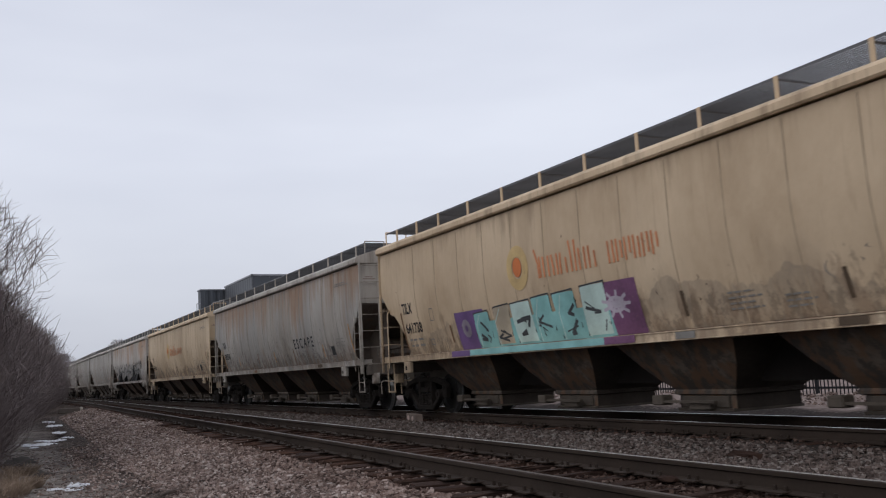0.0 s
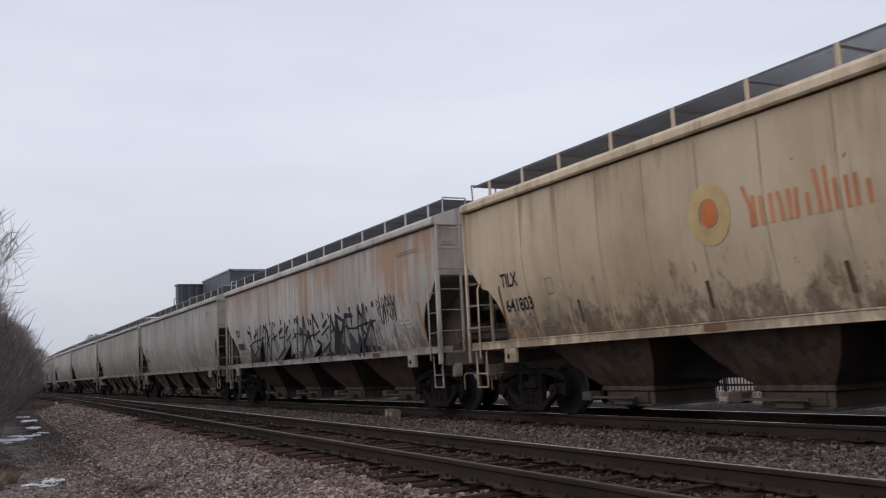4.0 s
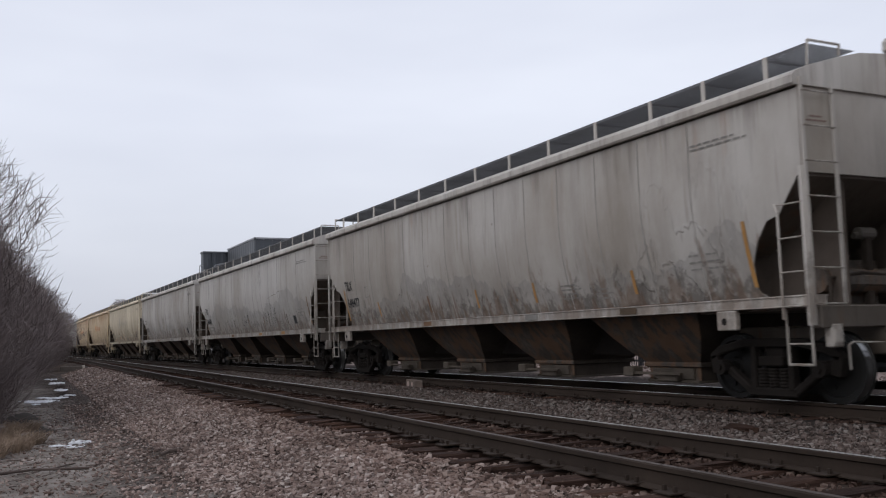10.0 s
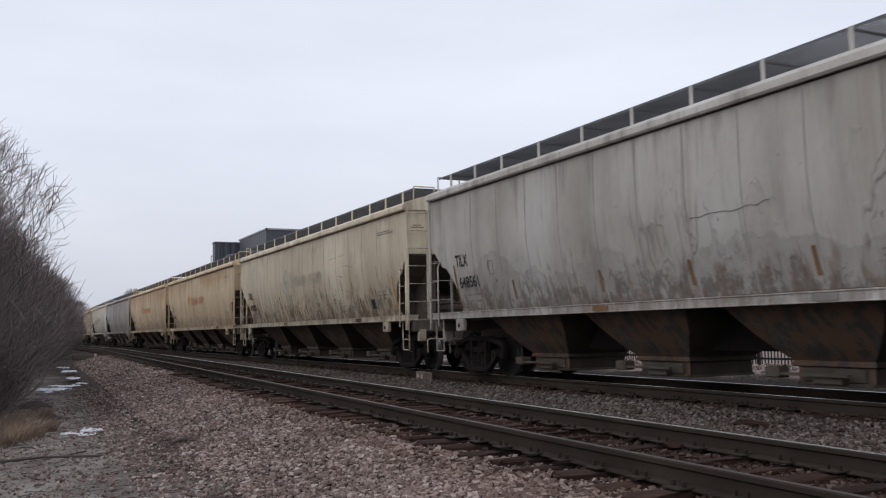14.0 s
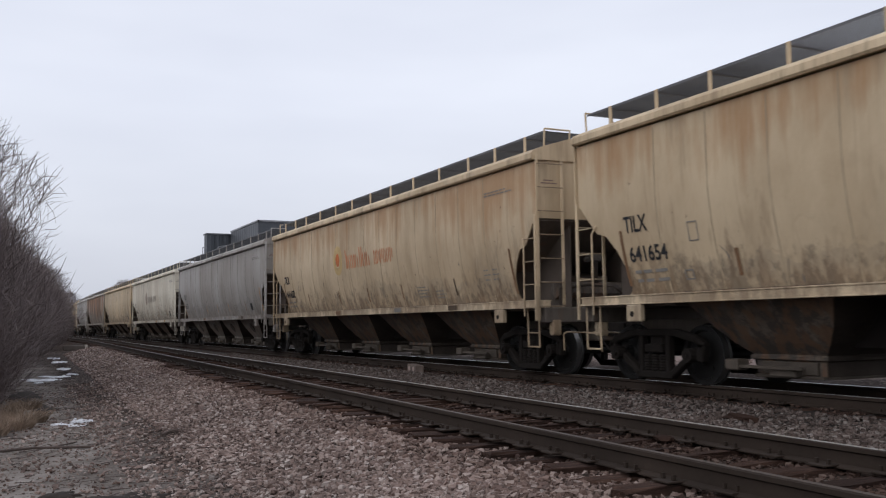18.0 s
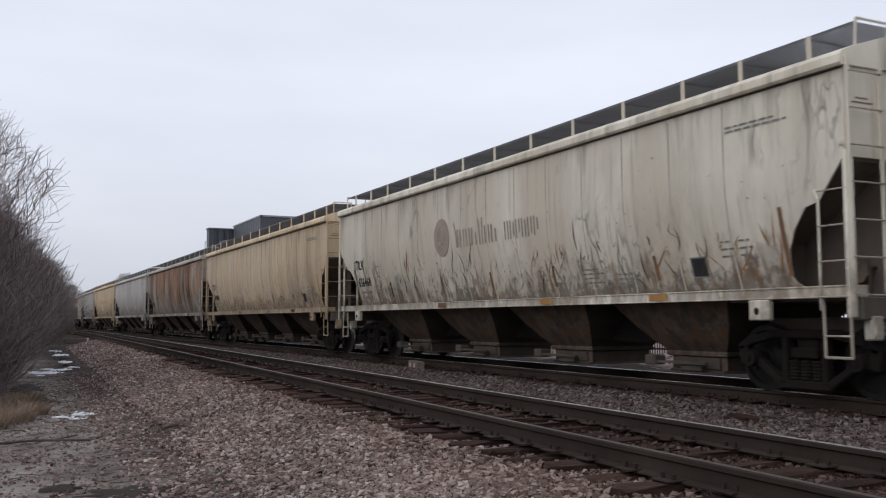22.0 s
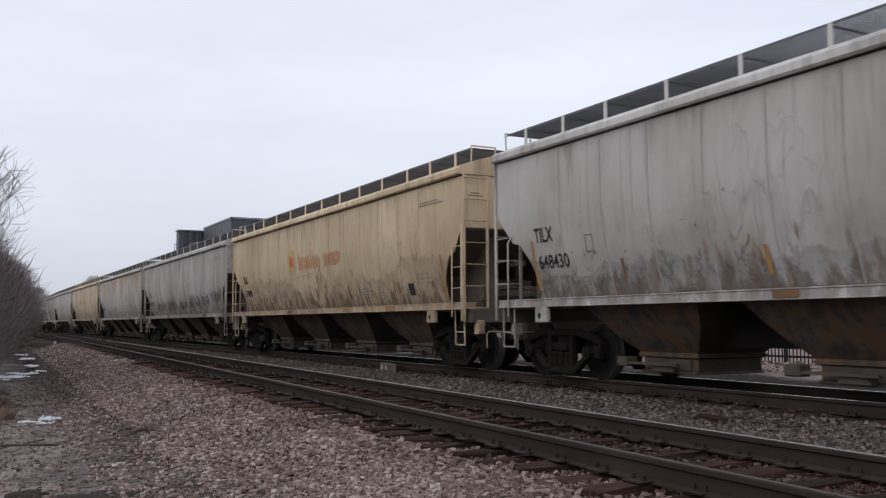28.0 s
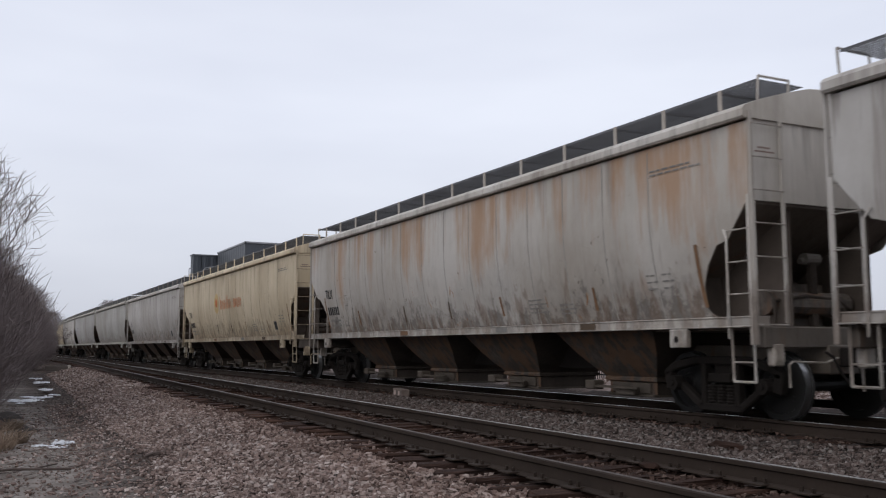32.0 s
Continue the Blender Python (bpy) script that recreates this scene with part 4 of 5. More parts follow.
def block_fill(rnd, u0, u1, z0, z1, count):
    """Leaning uneven blocks of fill behind a tag."""
    bm = bmesh.new()
    step = (u1 - u0) / count
    for k in range(count):
        u, foot, top = u0 + (k + 0.12) * step, z0 + rnd.uniform(0, 0.15), z1 - rnd.uniform(0, 0.3)
        zs = [foot + (top - foot) * i / 5 for i in range(6)]
        w = step * rnd.uniform(0.6, 0.85)
        loft(bm, [[on_side(u + 0.10 * i / 5, z, 0.010), on_side(u + w * (1 - 0.08 * abs(i - 2)) + 0.10 * i / 5, z, 0.010)] for i, z in enumerate(zs)])
    return bm


def crack(rnd, u0, u1, z0, z1, width=0.008):
    """A thin wandering tear in the paint."""
    n = max(4, int((u1 - u0) / 0.12))
    return ribbon(bmesh.new(), [(u0 + (u1 - u0) * k / n, z0 + (z1 - z0) * k / n + rnd.uniform(-0.025, 0.025)) for k in range(n + 1)], width, 0.008)


def scratches(rnd, n, u0, u1, z0, z1, reach, width):
    """Upright gouges on the lower side, thick in the middle and pointed at both ends."""
    bm = bmesh.new()
    nests = [rnd.uniform(u0, u1) for _ in range(1 + n // 6)]
    for _ in range(n):
        u, z = min(u1, max(u0, rnd.choice(nests) + rnd.gauss(0, 0.5))), z0 + (z1 - z0) * rnd.random() ** 1.8
        h, lean, w, bow = reach * rnd.uniform(0.1, 1.0) ** 1.5, rnd.gauss(0.0, 0.22), width * rnd.uniform(0.25, 1.0), rnd.gauss(0, 0.05)
        lift = rnd.uniform(0.008, 0.0105)
        rings = []
        for i in range(6):
            f = i / 5
            half = w * (0.08 + math.sin(math.pi * f) * rnd.uniform(0.6, 1.0)) / 2
            mid = u + lean * f * h * 2 + bow * math.sin(3.14 * f)
            rings.append([on_side(mid - half, z + h * f, lift), on_side(mid + half, z + h * f, lift)])
        loft(bm, rings)
    return bm


WHEELSETS = ([], [])
CARS = []
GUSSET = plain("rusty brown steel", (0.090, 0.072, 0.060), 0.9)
NOTICE_RED = plain("faded red stencil paint", (0.27, 0.19, 0.165), 0.8, vary=0.4)
GREY_DUST = plain("dusty grey casting", (0.10, 0.09, 0.08), 0.85, vary=0.5, scale=10)
INK = plain("black stencil paint", (0.022, 0.022, 0.024), 0.7)
PRINT = plain("faded stencil paint", (0.20, 0.19, 0.175), 0.8)
SUN_YELLOW, SUN_ORANGE = plain("faded yellow emblem paint", (0.50, 0.36, 0.17), 0.7, vary=0.35), plain("faded orange emblem paint", (0.56, 0.17, 0.055), 0.7)
FADED = plain("bleached emblem paint", (0.40, 0.365, 0.30), 0.8, vary=0.4, scale=12)
UMBER = plain("grey brown emblem paint", (0.31, 0.25, 0.21), 0.8)
STRIP_GOLD, STRIP_RUST, STRIP_DARK = plain("gold reflective tape", (0.35, 0.185, 0.060), 0.6), plain("rusty brown tape", (0.17, 0.095, 0.05), 0.7), plain("dirty dark tape", (0.08, 0.055, 0.035), 0.8)
SEAM_SOFT = plain("soft weld seam", (0.185, 0.172, 0.155), 0.8, vary=0.4, scale=3.0)
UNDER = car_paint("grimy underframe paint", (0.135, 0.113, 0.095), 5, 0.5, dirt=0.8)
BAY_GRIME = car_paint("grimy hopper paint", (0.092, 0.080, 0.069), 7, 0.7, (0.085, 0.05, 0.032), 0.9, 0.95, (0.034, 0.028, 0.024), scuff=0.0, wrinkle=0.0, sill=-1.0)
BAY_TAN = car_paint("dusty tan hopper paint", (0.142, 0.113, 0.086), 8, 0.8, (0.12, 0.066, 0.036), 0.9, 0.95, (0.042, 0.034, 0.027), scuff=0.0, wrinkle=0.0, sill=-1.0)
BEARING_BLUE = plain("faded blue bearing paint", (0.026, 0.030, 0.044), 0.7, vary=0.4)
GATE = plain("dusty tan gate paint", (0.085, 0.069, 0.055), 0.8, vary=0.5)
BAY_PALE = car_paint("dusty grey hopper paint", (0.195, 0.18, 0.16), 9, 0.1, dirt=0.5, scuff=0.0, wrinkle=0.0, sill=-1.0)
SCRAPE_DARK, SCRAPE_RUST, SCUFF_SHADE_GREY = plain("bare dark scrape", (0.095, 0.068, 0.052), 0.8), plain("rusted scrape", (0.28, 0.135, 0.050), 0.85), plain("grey scuff", (0.17, 0.155, 0.14), 0.8)
ORANGE_RUST, BROWN_RUST, TAN_RUST = (0.33, 0.17, 0.07), (0.15, 0.075, 0.042), (0.27, 0.17, 0.10)
FINE_SEAMS = [-7.1 + 1.29 * k for k in range(12)]
WIDE_SEAMS = [-6.9 + 1.15 * k for k in range(13)]

# colour, rust, rust colour, grime, streaks, second colour, number, emblem, pale bays, label
LINE_UP = [
    ((0.510, 0.398, 0.275), 0.3, TAN_RUST, 0.45, 0.25, None, "641738", "bright", 0, "tan covered hopper car with teal and purple spray-painted panel"),
    ((0.35, 0.328, 0.300), 1.05, (0.25, 0.138, 0.070), 0.6, 0.8, (0.28, 0.268, 0.25), "638590", None, 0, "grey covered hopper car streaked with brown rust"),
    ((0.505, 0.402, 0.282), 0.3, TAN_RUST, 0.6, 0.4, None, "641803", "bright", 0, "cream covered hopper car with orange sun emblem"),
    ((0.420, 0.400, 0.377), 1.05, ORANGE_RUST, 0.6, 0.5, None, "", None, 0, "pale grey hopper car with black spray-painted tags and rust"),
    ((0.355, 0.338, 0.314), 0.0, TAN_RUST, 0.35, 0.3, None, "66189", None, 1, "light grey covered hopper car with upright weld seams"),
    ((0.335, 0.318, 0.293), 0.05, TAN_RUST, 0.45, 0.35, None, "66326", None, 1, "dull grey covered hopper car with upright weld seams"),
    ((0.387, 0.365, 0.340), 0.45, ORANGE_RUST, 0.6, 0.35, None, "648477", None, 0, "pale grey covered hopper car with small rust spots"),
    ((0.41, 0.392, 0.37), 0.15, TAN_RUST, 0.5, 0.3, None, "648482", None, 0, "pale grey covered hopper car with grimy lower side"),
    ((0.41, 0.392, 0.37), 0.1, TAN_RUST, 0.55, 0.4, None, "648561", None, 0, "grey covered hopper car with dents along its side"),
    ((0.540, 0.480, 0.372), 0.55, TAN_RUST, 0.7, 0.45, None, "", "faded", 0, "cream hopper car with bleached emblem and rusty scrapes"),
    ((0.530, 0.424, 0.288), 0.8, ORANGE_RUST, 0.45, 0.3, None, "641654", "bright", 0, "clean cream covered hopper car with orange sun emblem"),
    ((0.525, 0.417, 0.285), 0.85, ORANGE_RUST, 0.5, 0.35, None, "641682", "bright", 0, "cream hopper car with orange emblem and pale rust"),
    ((0.325, 0.310, 0.296), 0.0, TAN_RUST, 0.3, 0.3, None, "66519", None, 1, "mid grey covered hopper car with upright weld seams"),
    ((0.60, 0.565, 0.48), 0.3, TAN_RUST, 0.65, 0.45, (0.52, 0.465, 0.375), "636468", "umber", 0, "off-white hopper car with brown emblem and rusty scrapes"),
    ((0.525, 0.418, 0.285), 0.4, TAN_RUST, 0.55, 0.6, (0.50, 0.42, 0.31), "641686", None, 0, "tan covered hopper car with dark run-down streaks"),
    ((0.38, 0.352, 0.312), 0.7, (0.20, 0.09, 0.038), 0.6, 0.5, None, "", None, 0, "brown and white hopper car heavily streaked with rust"),
    ((0.437, 0.423, 0.407), 0.2, TAN_RUST, 0.6, 0.3, None, "648430", None, 0, "light grey covered hopper car with scuffed lower side"),
    ((0.560, 0.445, 0.300), 0.3, TAN_RUST, 0.75, 0.45, None, "639896", "bright", 0, "yellow-tan hopper car with orange emblem and grey grime"),
    ((0.395, 0.379, 0.36), 0.15, TAN_RUST, 0.65, 0.8, None, "648516", None, 0, "grey covered hopper car with thin black tags along it"),
    ((0.425, 0.401, 0.37), 0.95, ORANGE_RUST, 0.55, 0.3, None, "", None, 0, "pale grey hopper car with orange rust patches"),
    ((0.530, 0.450, 0.325), 0.35, TAN_RUST, 0.45, 0.35, None, "", "bright", 0, "yellowish cream covered hopper car with orange emblem"),
    ((0.420, 0.400, 0.377), 0.4, TAN_RUST, 0.5, 0.4, None, "", None, 0, "pale covered hopper car with grimy streaks"),
    ((0.37, 0.36, 0.34), 0.2, TAN_RUST, 0.4, 0.4, None, "", None, 0, "grey covered hopper car down the line"),
    ((0.36, 0.35, 0.335), 0.2, TAN_RUST, 0.4, 0.3, None, "", None, 0, "plain grey covered hopper car down the line"),
    ((0.42, 0.40, 0.37), 0.3, TAN_RUST, 0.4, 0.3, None, "", None, 0, "pale covered hopper car down the line"),
    ((0.46, 0.39, 0.27), 0.3, TAN_RUST, 0.4, 0.3, None, "", None, 0, "cream covered hopper car down the line"),
]
# car: (how strong the torn grime film is, how high it reaches), creases, dark and rusty gouges, rust gathered below the roof
FILM = {0: (0.55, 1.9), 1: (0.3, 1.9), 2: (0.35, 1.8), 3: (0.4, 1.9), 4: (0.3, 2.3), 5: (0.35, 2.3), 6: (0.5, 2.0), 7: (0.5, 2.5), 8: (0.45, 2.1), 9: (0.3, 1.7), 12: (0.4, 2.0), 13: (0.4, 1.8),
        14: (0.5, 1.8), 15: (0.4, 2.2), 16: (0.6, 1.9), 17: (0.6, 2.1), 18: (0.45, 2.0)}
CREASES = {4: 0.2, 5: 0.5, 6: 0.7, 7: 0.6, 8: 0.9, 9: 1.0, 11: 0.6, 12: 0.5, 13: 1.7, 14: 0.7, 16: 0.5, 17: 0.8}
GOUGES = {0: (14, 5), 2: (10, 8), 3: (20, 20), 9: (110, 110), 10: (14, 4), 13: (95, 55), 14: (40, 10), 15: (20, 20), 16: (35, 4), 17: (40, 12), 18: (6, 1), 19: (20, 14)}
BANDS = {15: (0.185, 0.090, 0.040)}  # broad stains that run down the whole side
HIGH_RUST = {1: 0.16, 3: 0.10, 6: 0.10, 10: 0.20, 11: 0.20, 15: 0.10, 19: 0.12}
WORDS = plain("thin faded orange lettering", (0.52, 0.205, 0.095), 0.7, vary=0.3)
WORDS_UMBER = plain("thin grey brown lettering", (0.30, 0.26, 0.225), 0.8, vary=0.3)
EMBLEMS = {"bright": (SUN_YELLOW, SUN_ORANGE, WORDS), "faded": (FADED, FADED, FADED), "umber": (UMBER, UMBER, WORDS_UMBER)}


def blue_bearing(car, end):
    """A repainted bearing on one axle of the truck at this end."""
    for t in (c for c in car.children if c.name.startswith("truck") and c.location.y * end > 0):
        for c in t.children:
            if c.name.startswith("bearing_cap") and c.location.y < 0 and c.location.x < 0:
                c.material_slots[0].link = "OBJECT"
                c.material_slots[0].material = BEARING_BLUE
                c["label"] = "faded blue bearing cap"


def build_train():
    far_trim = plain("pale trim paint", (0.34, 0.32, 0.28), 0.7)
    for i in range(34):
        col, rust, rust_col, dirt, streak, second, number, emblem, pale, label = LINE_UP[i if i < len(LINE_UP) else 21 + i % 5]
        rnd = random.Random(100 + i)
        paint = car_paint("weathered car paint", col, i + 1, rust, rust_col, dirt, streak, second, *FILM.get(i, (0.3, 1.8)), CREASES.get(i, 0.35), HIGH_RUST.get(i, 0.0), BANDS.get(i))
        trim = far_trim if i > 21 else car_paint("grimy trim paint", tuple(min(0.8, 1.13 * v) for v in col), i + 60, 0.15 + 0.5 * (i in BANDS), (0.17, 0.105, 0.065), 0.38, 0.40, None, 0.0, 1.0, 0.0, sill=-1.0)
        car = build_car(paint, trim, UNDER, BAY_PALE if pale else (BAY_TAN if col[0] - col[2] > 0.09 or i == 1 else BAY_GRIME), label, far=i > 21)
        if i <= 21:
            strips = (STRIP_RUST, STRIP_RUST, STRIP_DARK) if i not in (1, 3, 4, 5, 6, 9, 12, 14, 15, 16, 17) else (STRIP_GOLD, STRIP_GOLD, STRIP_RUST)
            add_marks(car, number, INK, rnd, strips, FINE_SEAMS if pale else WIDE_SEAMS, SEAM_SOFT if pale else plain("soft weld seam", tuple(0.70 * v for v in col), 0.8, vary=0.35, scale=3.0), EMBLEMS[emblem] if emblem else None)
            dark, rusty = GOUGES.get(i, (12, 3))
            for n, mat, name in ((dark, SCRAPE_DARK, "dark_scrape"), (rusty, SCRAPE_RUST, "rusty_scrape"), (dark // 2, SCUFF_SHADE_GREY, "grey_scuff")):
                part(name, scratches(rnd, n, 1.8, 16.6, 1.43, 2.25, 0.60 if dark > 60 else 0.42 if dark > 30 else 0.28, 0.042), mat, car)["kind"] = "stuff"
            part("paint_chip", scratches(rnd, 26 + dark // 2, 1.0, 17.0, 1.6, 3.5, 0.07, 0.035), SCRAPE_DARK, car)["kind"] = "stuff"
        if i in (17, 18):
            blue_bearing(car, 1 if i == 17 else -1)
        CARS.append(car)


def spray_paint():
    """The larger sprayed pictures and tags."""
    rnd = random.Random(4)
    purple, teal = plain("purple spray paint", (0.13, 0.075, 0.19), 0.6, vary=0.4), plain("teal spray paint", (0.22, 0.44, 0.43), 0.6, vary=0.3)
    mint = plain("pale mint spray paint", (0.45, 0.58, 0.54), 0.6)
    car = CARS[0]
    def down_to_sill(bm, u0, u1, top, lift):
        panel(bm, u0, u1, 1.275, 1.392, lift)
        return panel(bm, u0, u1, 1.412, top, lift)
    part("sprayed_panel", down_to_sill(bmesh.new(), 3.90, 5.2, 2.22, 0.010), purple, car, "purple spray-painted panel")
    part("sprayed_panel", down_to_sill(bmesh.new(), 8.9, 10.25, 2.30, 0.010), plain("violet spray paint", (0.17, 0.075, 0.15), 0.6, vary=0.5, scale=3.0), car, "violet spray-painted panel with a pale burst")
    part("sprayed_panel", down_to_sill(bmesh.new(), 4.75, 9.45, 1.95, 0.012), teal, car, "teal spray-painted ground of a block tag")
    slate = plain("dark slate spray paint", (0.06, 0.065, 0.07), 0.6, vary=0.4)
    tan = plain("sand spray paint", (0.42, 0.36, 0.27), 0.6, vary=0.3)
    for k in range(6):
        u, top = 4.78 + 0.78 * k, 2.16 + 0.03 * k + rnd.uniform(-0.05, 0.08)
        w, lean = rnd.uniform(0.60, 0.74), rnd.uniform(-0.06, 0.10)
        zs = [1.46 + (top - 1.46) * i / 5 for i in range(6)]
        block = loft(bmesh.new(), [[on_side(u + lean * i, z, 0.014), on_side(u + w + lean * i * rnd.uniform(0.5, 1.2), z, 0.014)] for i, z in zip((0, 0.2, 0.4, 0.6, 0.8, 1.0), zs)])
        letter = part("sprayed_letter", block, tan if k == 1 else (teal, mint)[k % 3 == 2], car, "pale block letter shape" if k % 3 == 2 else "")
        edge = ribbon(bmesh.new(), [(u, 1.46), (u + lean, top), (u + w + lean, top + 0.03), (u + w, 1.62)], 0.028, 0.0165)
        for _ in range(3):
            a, b, h = rnd.uniform(0.1, 0.8), rnd.uniform(0.1, 0.9), rnd.uniform(1.50, 1.85)
            ribbon(edge, [(u + a * w, h), (u + b * w, h + rnd.uniform(-0.05, 0.16)), (u + rnd.uniform(0.2, 0.9) * w, h + rnd.uniform(0.05, 0.22))], rnd.uniform(0.025, 0.075), 0.0165)
        part("spray_shading", edge, slate, letter)["kind"] = "stuff"
        part("spray_highlight", ribbon(bmesh.new(), [(u + 0.06, 1.44), (u + 0.1 * w, 1.9), (u + 0.4 * w + lean, top - 0.05)], 0.022, 0.0185), mint, letter)["kind"] = "stuff"
    burst = bmesh.new()
    for i in range(9):
        t = 0.7 * i
        ribbon(burst, [(9.65, 1.92), (9.65 + 0.36 * math.cos(t), 1.92 + 0.21 * math.sin(t))], 0.055, 0.015)
    part("spray_burst", blob(burst, 9.65, 1.92, 0.24, 0.14, 0.016, 14, 0.6), plain("dull lilac spray paint", (0.40, 0.36, 0.42), 0.6, vary=0.4), car)
    part("spray_burst", blob(bmesh.new(), 4.35, 1.86, 0.20, 0.20, 0.016, 9, 0.35), plain("grey lilac spray paint", (0.24, 0.21, 0.25), 0.6, vary=0.4), car)
    part("sprayed_word", lettering_bm("E S C A P E", 11.4, 1.95, 2.05, 0.33), INK, CARS[1], "black sprayed handwriting")
    silver = plain("thin silver spray fill", (0.33, 0.325, 0.32), 0.6, vary=0.35)
    for u0, u1, loops in ((2.7, 6.1, 5), (6.3, 10.2, 6), (10.3, 14.3, 6)):
        part("spray_fill", block_fill(rnd, u0, u1, 1.50, 2.45, loops * 2), silver, CARS[3], "silver sprayed letter fill")["kind"] = "stuff"
        part("sprayed_tag", zigzag(rnd, u0, u1, 1.44, 2.60, 0.11, loops), INK, CARS[3], "thick black sprayed tag")
    part("spray_burst", zigzag(rnd, 14.5, 15.6, 2.10, 2.75, 0.035, 4), INK, CARS[3])
    pen = plain("thin grey marker paint", (0.035, 0.034, 0.034), 0.7)
    for u0, u1, z0, z1, loops in ((2.8, 5.2, 1.58, 2.15, 15), (5.8, 8.0, 1.55, 2.22, 13), (8.7, 10.3, 1.6, 2.15, 10), (10.8, 13.0, 1.62, 2.28, 15), (13.3, 14.6, 1.7, 2.3, 7), (15.0, 16.9, 1.8, 2.42, 12)):
        part("sprayed_tag", scribble(rnd, u0, u1, z0, z0 + 0.8 * (z1 - z0), 0.017, loops + loops // 3), pen, CARS[18], "thin black sprayed tag")
        part("sprayed_tag", zigzag(rnd, u0, u1, z0 + 0.1, z1, 0.016, loops // 3), pen, CARS[18], "thin black sprayed tag")
    part("sprayed_tag", scribble(rnd, 7.9, 9.0, 1.70, 2.14, 0.02, 3), INK, CARS[7], "thin grey sprayed tag")
    part("sprayed_tag", scribble(rnd, 11.5, 13.0, 1.60, 2.45, 0.02, 6), INK, CARS[7], "thin grey sprayed tag")
    for i, u0, u1, z0, z1 in ((4, 8.9, 10.3, 2.58, 2.62), (4, 10.4, 11.4, 2.74, 2.86), (4, 8.85, 8.9, 2.85, 2.58), (4, 12.6, 12.75, 2.5, 2.72), (9, 11.8, 13.2, 3.22, 3.28), (9, 13.1, 13.9, 2.96, 2.90), (9, 12.5, 13.0, 2.68, 2.62),
                              (7, 12.2, 14.0, 2.62, 2.80), (17, 6.4, 8.6, 2.34, 2.42), (8, 9.0, 10.6, 2.55, 2.62), (14, 9.5, 9.9, 2.9, 3.3)):
        part("paint_crack", crack(rnd, u0, u1, z0, z1), SCRAPE_DARK, CARS[i], "thin dark tear in the paint")
    # a grey ribbon paints the shading of the dent below the roof
    part("buckled_crease", ribbon(bmesh.new(), [(16.5 - 0.30 * math.sin(0.14 * k), 3.9 - 0.09 * k) for k in range(21)], 0.085, 0.014), SCUFF_SHADE_GREY, CARS[8], "painted shade of a buckled crease in the sheet")


def loosen_tags():
    """Sprayed lines are too fine to take apart."""
    for car in CARS:
        for ob in car.children:
            if ob.name.startswith(("sprayed_tag", "spray_burst", "spray_fill")):
                ob["kind"] = "stuff"


def lettering_bm(*a):
    me = lettering(*a)
    bm = bmesh.new()
    bm.from_mesh(me)
    bpy.data.meshes.remove(me)
    return bm


build_train()
spray_paint()
loosen_tags()

# ---- beside the track ----
CONCRETE = plain("stained pale concrete", (0.34, 0.31, 0.27), 0.9, vary=0.35)
SNOW = plain("old wet snow", (0.55, 0.56, 0.59), 0.5, vary=0.18, scale=20.0, bump=0.3)
BARK = plain("grey brown bark", (0.070, 0.052, 0.045), 0.9, vary=0.4)
TWIG = plain("reddish grey twigs", (0.165, 0.134, 0.129), 0.9, vary=0.45, scale=2.0, bump=0)
DRY_GRASS = plain("dry straw grass", (0.215, 0.158, 0.115), 0.9, vary=0.4, bump=0)
SLATE = plain("dark slate sheet metal", (0.072, 0.080, 0.092), 0.5, 0.2, 0.15, 1.0)
SLATE_LIGHT = plain("mid slate sheet metal", (0.125, 0.132, 0.145), 0.5, 0.2, 0.15, 1.0)
TRIM_PALE = plain("galvanised trim", (0.28, 0.29, 0.31), 0.5, 0.4)
IRON = plain("black fence iron", (0.015, 0.015, 0.017), 0.6, 0.3)


def stone_material(tone=(1.10, 1.04, 1.01)):
    m, nt, b = material("crushed granite")
    geo = nt.nodes.new("ShaderNodeNewGeometry")
    c = coords(nt)
    base = ramp_node(nt, geo.outputs["Random Per Island"], [(0.0, (0.075, 0.057, 0.051)), (0.25, (0.155, 0.112, 0.099)), (0.55, (0.25, 0.193, 0.173)), (0.8, (0.35, 0.297, 0.272)), (1.0, (0.50, 0.46, 0.435))])
    base = mix_node(nt, 0.3, base, ramp_node(nt, noise_node(nt, c, 60.0, 4), [(0.3, (0.10, 0.08, 0.07)), (0.7, (0.30, 0.25, 0.23))]))
    base = mix_node(nt, 1.0, base, ramp_node(nt, noise_node(nt, c, 0.45, 4), [(0.3, tuple(0.68 * v for v in tone)), (0.7, tone)]), "MULTIPLY")
    nt.links.new(base, b.inputs["Base Color"])
    b.inputs["Roughness"].default_value = 0.85
    b.inputs["Specular IOR Level"].default_value = 0.15
    return m


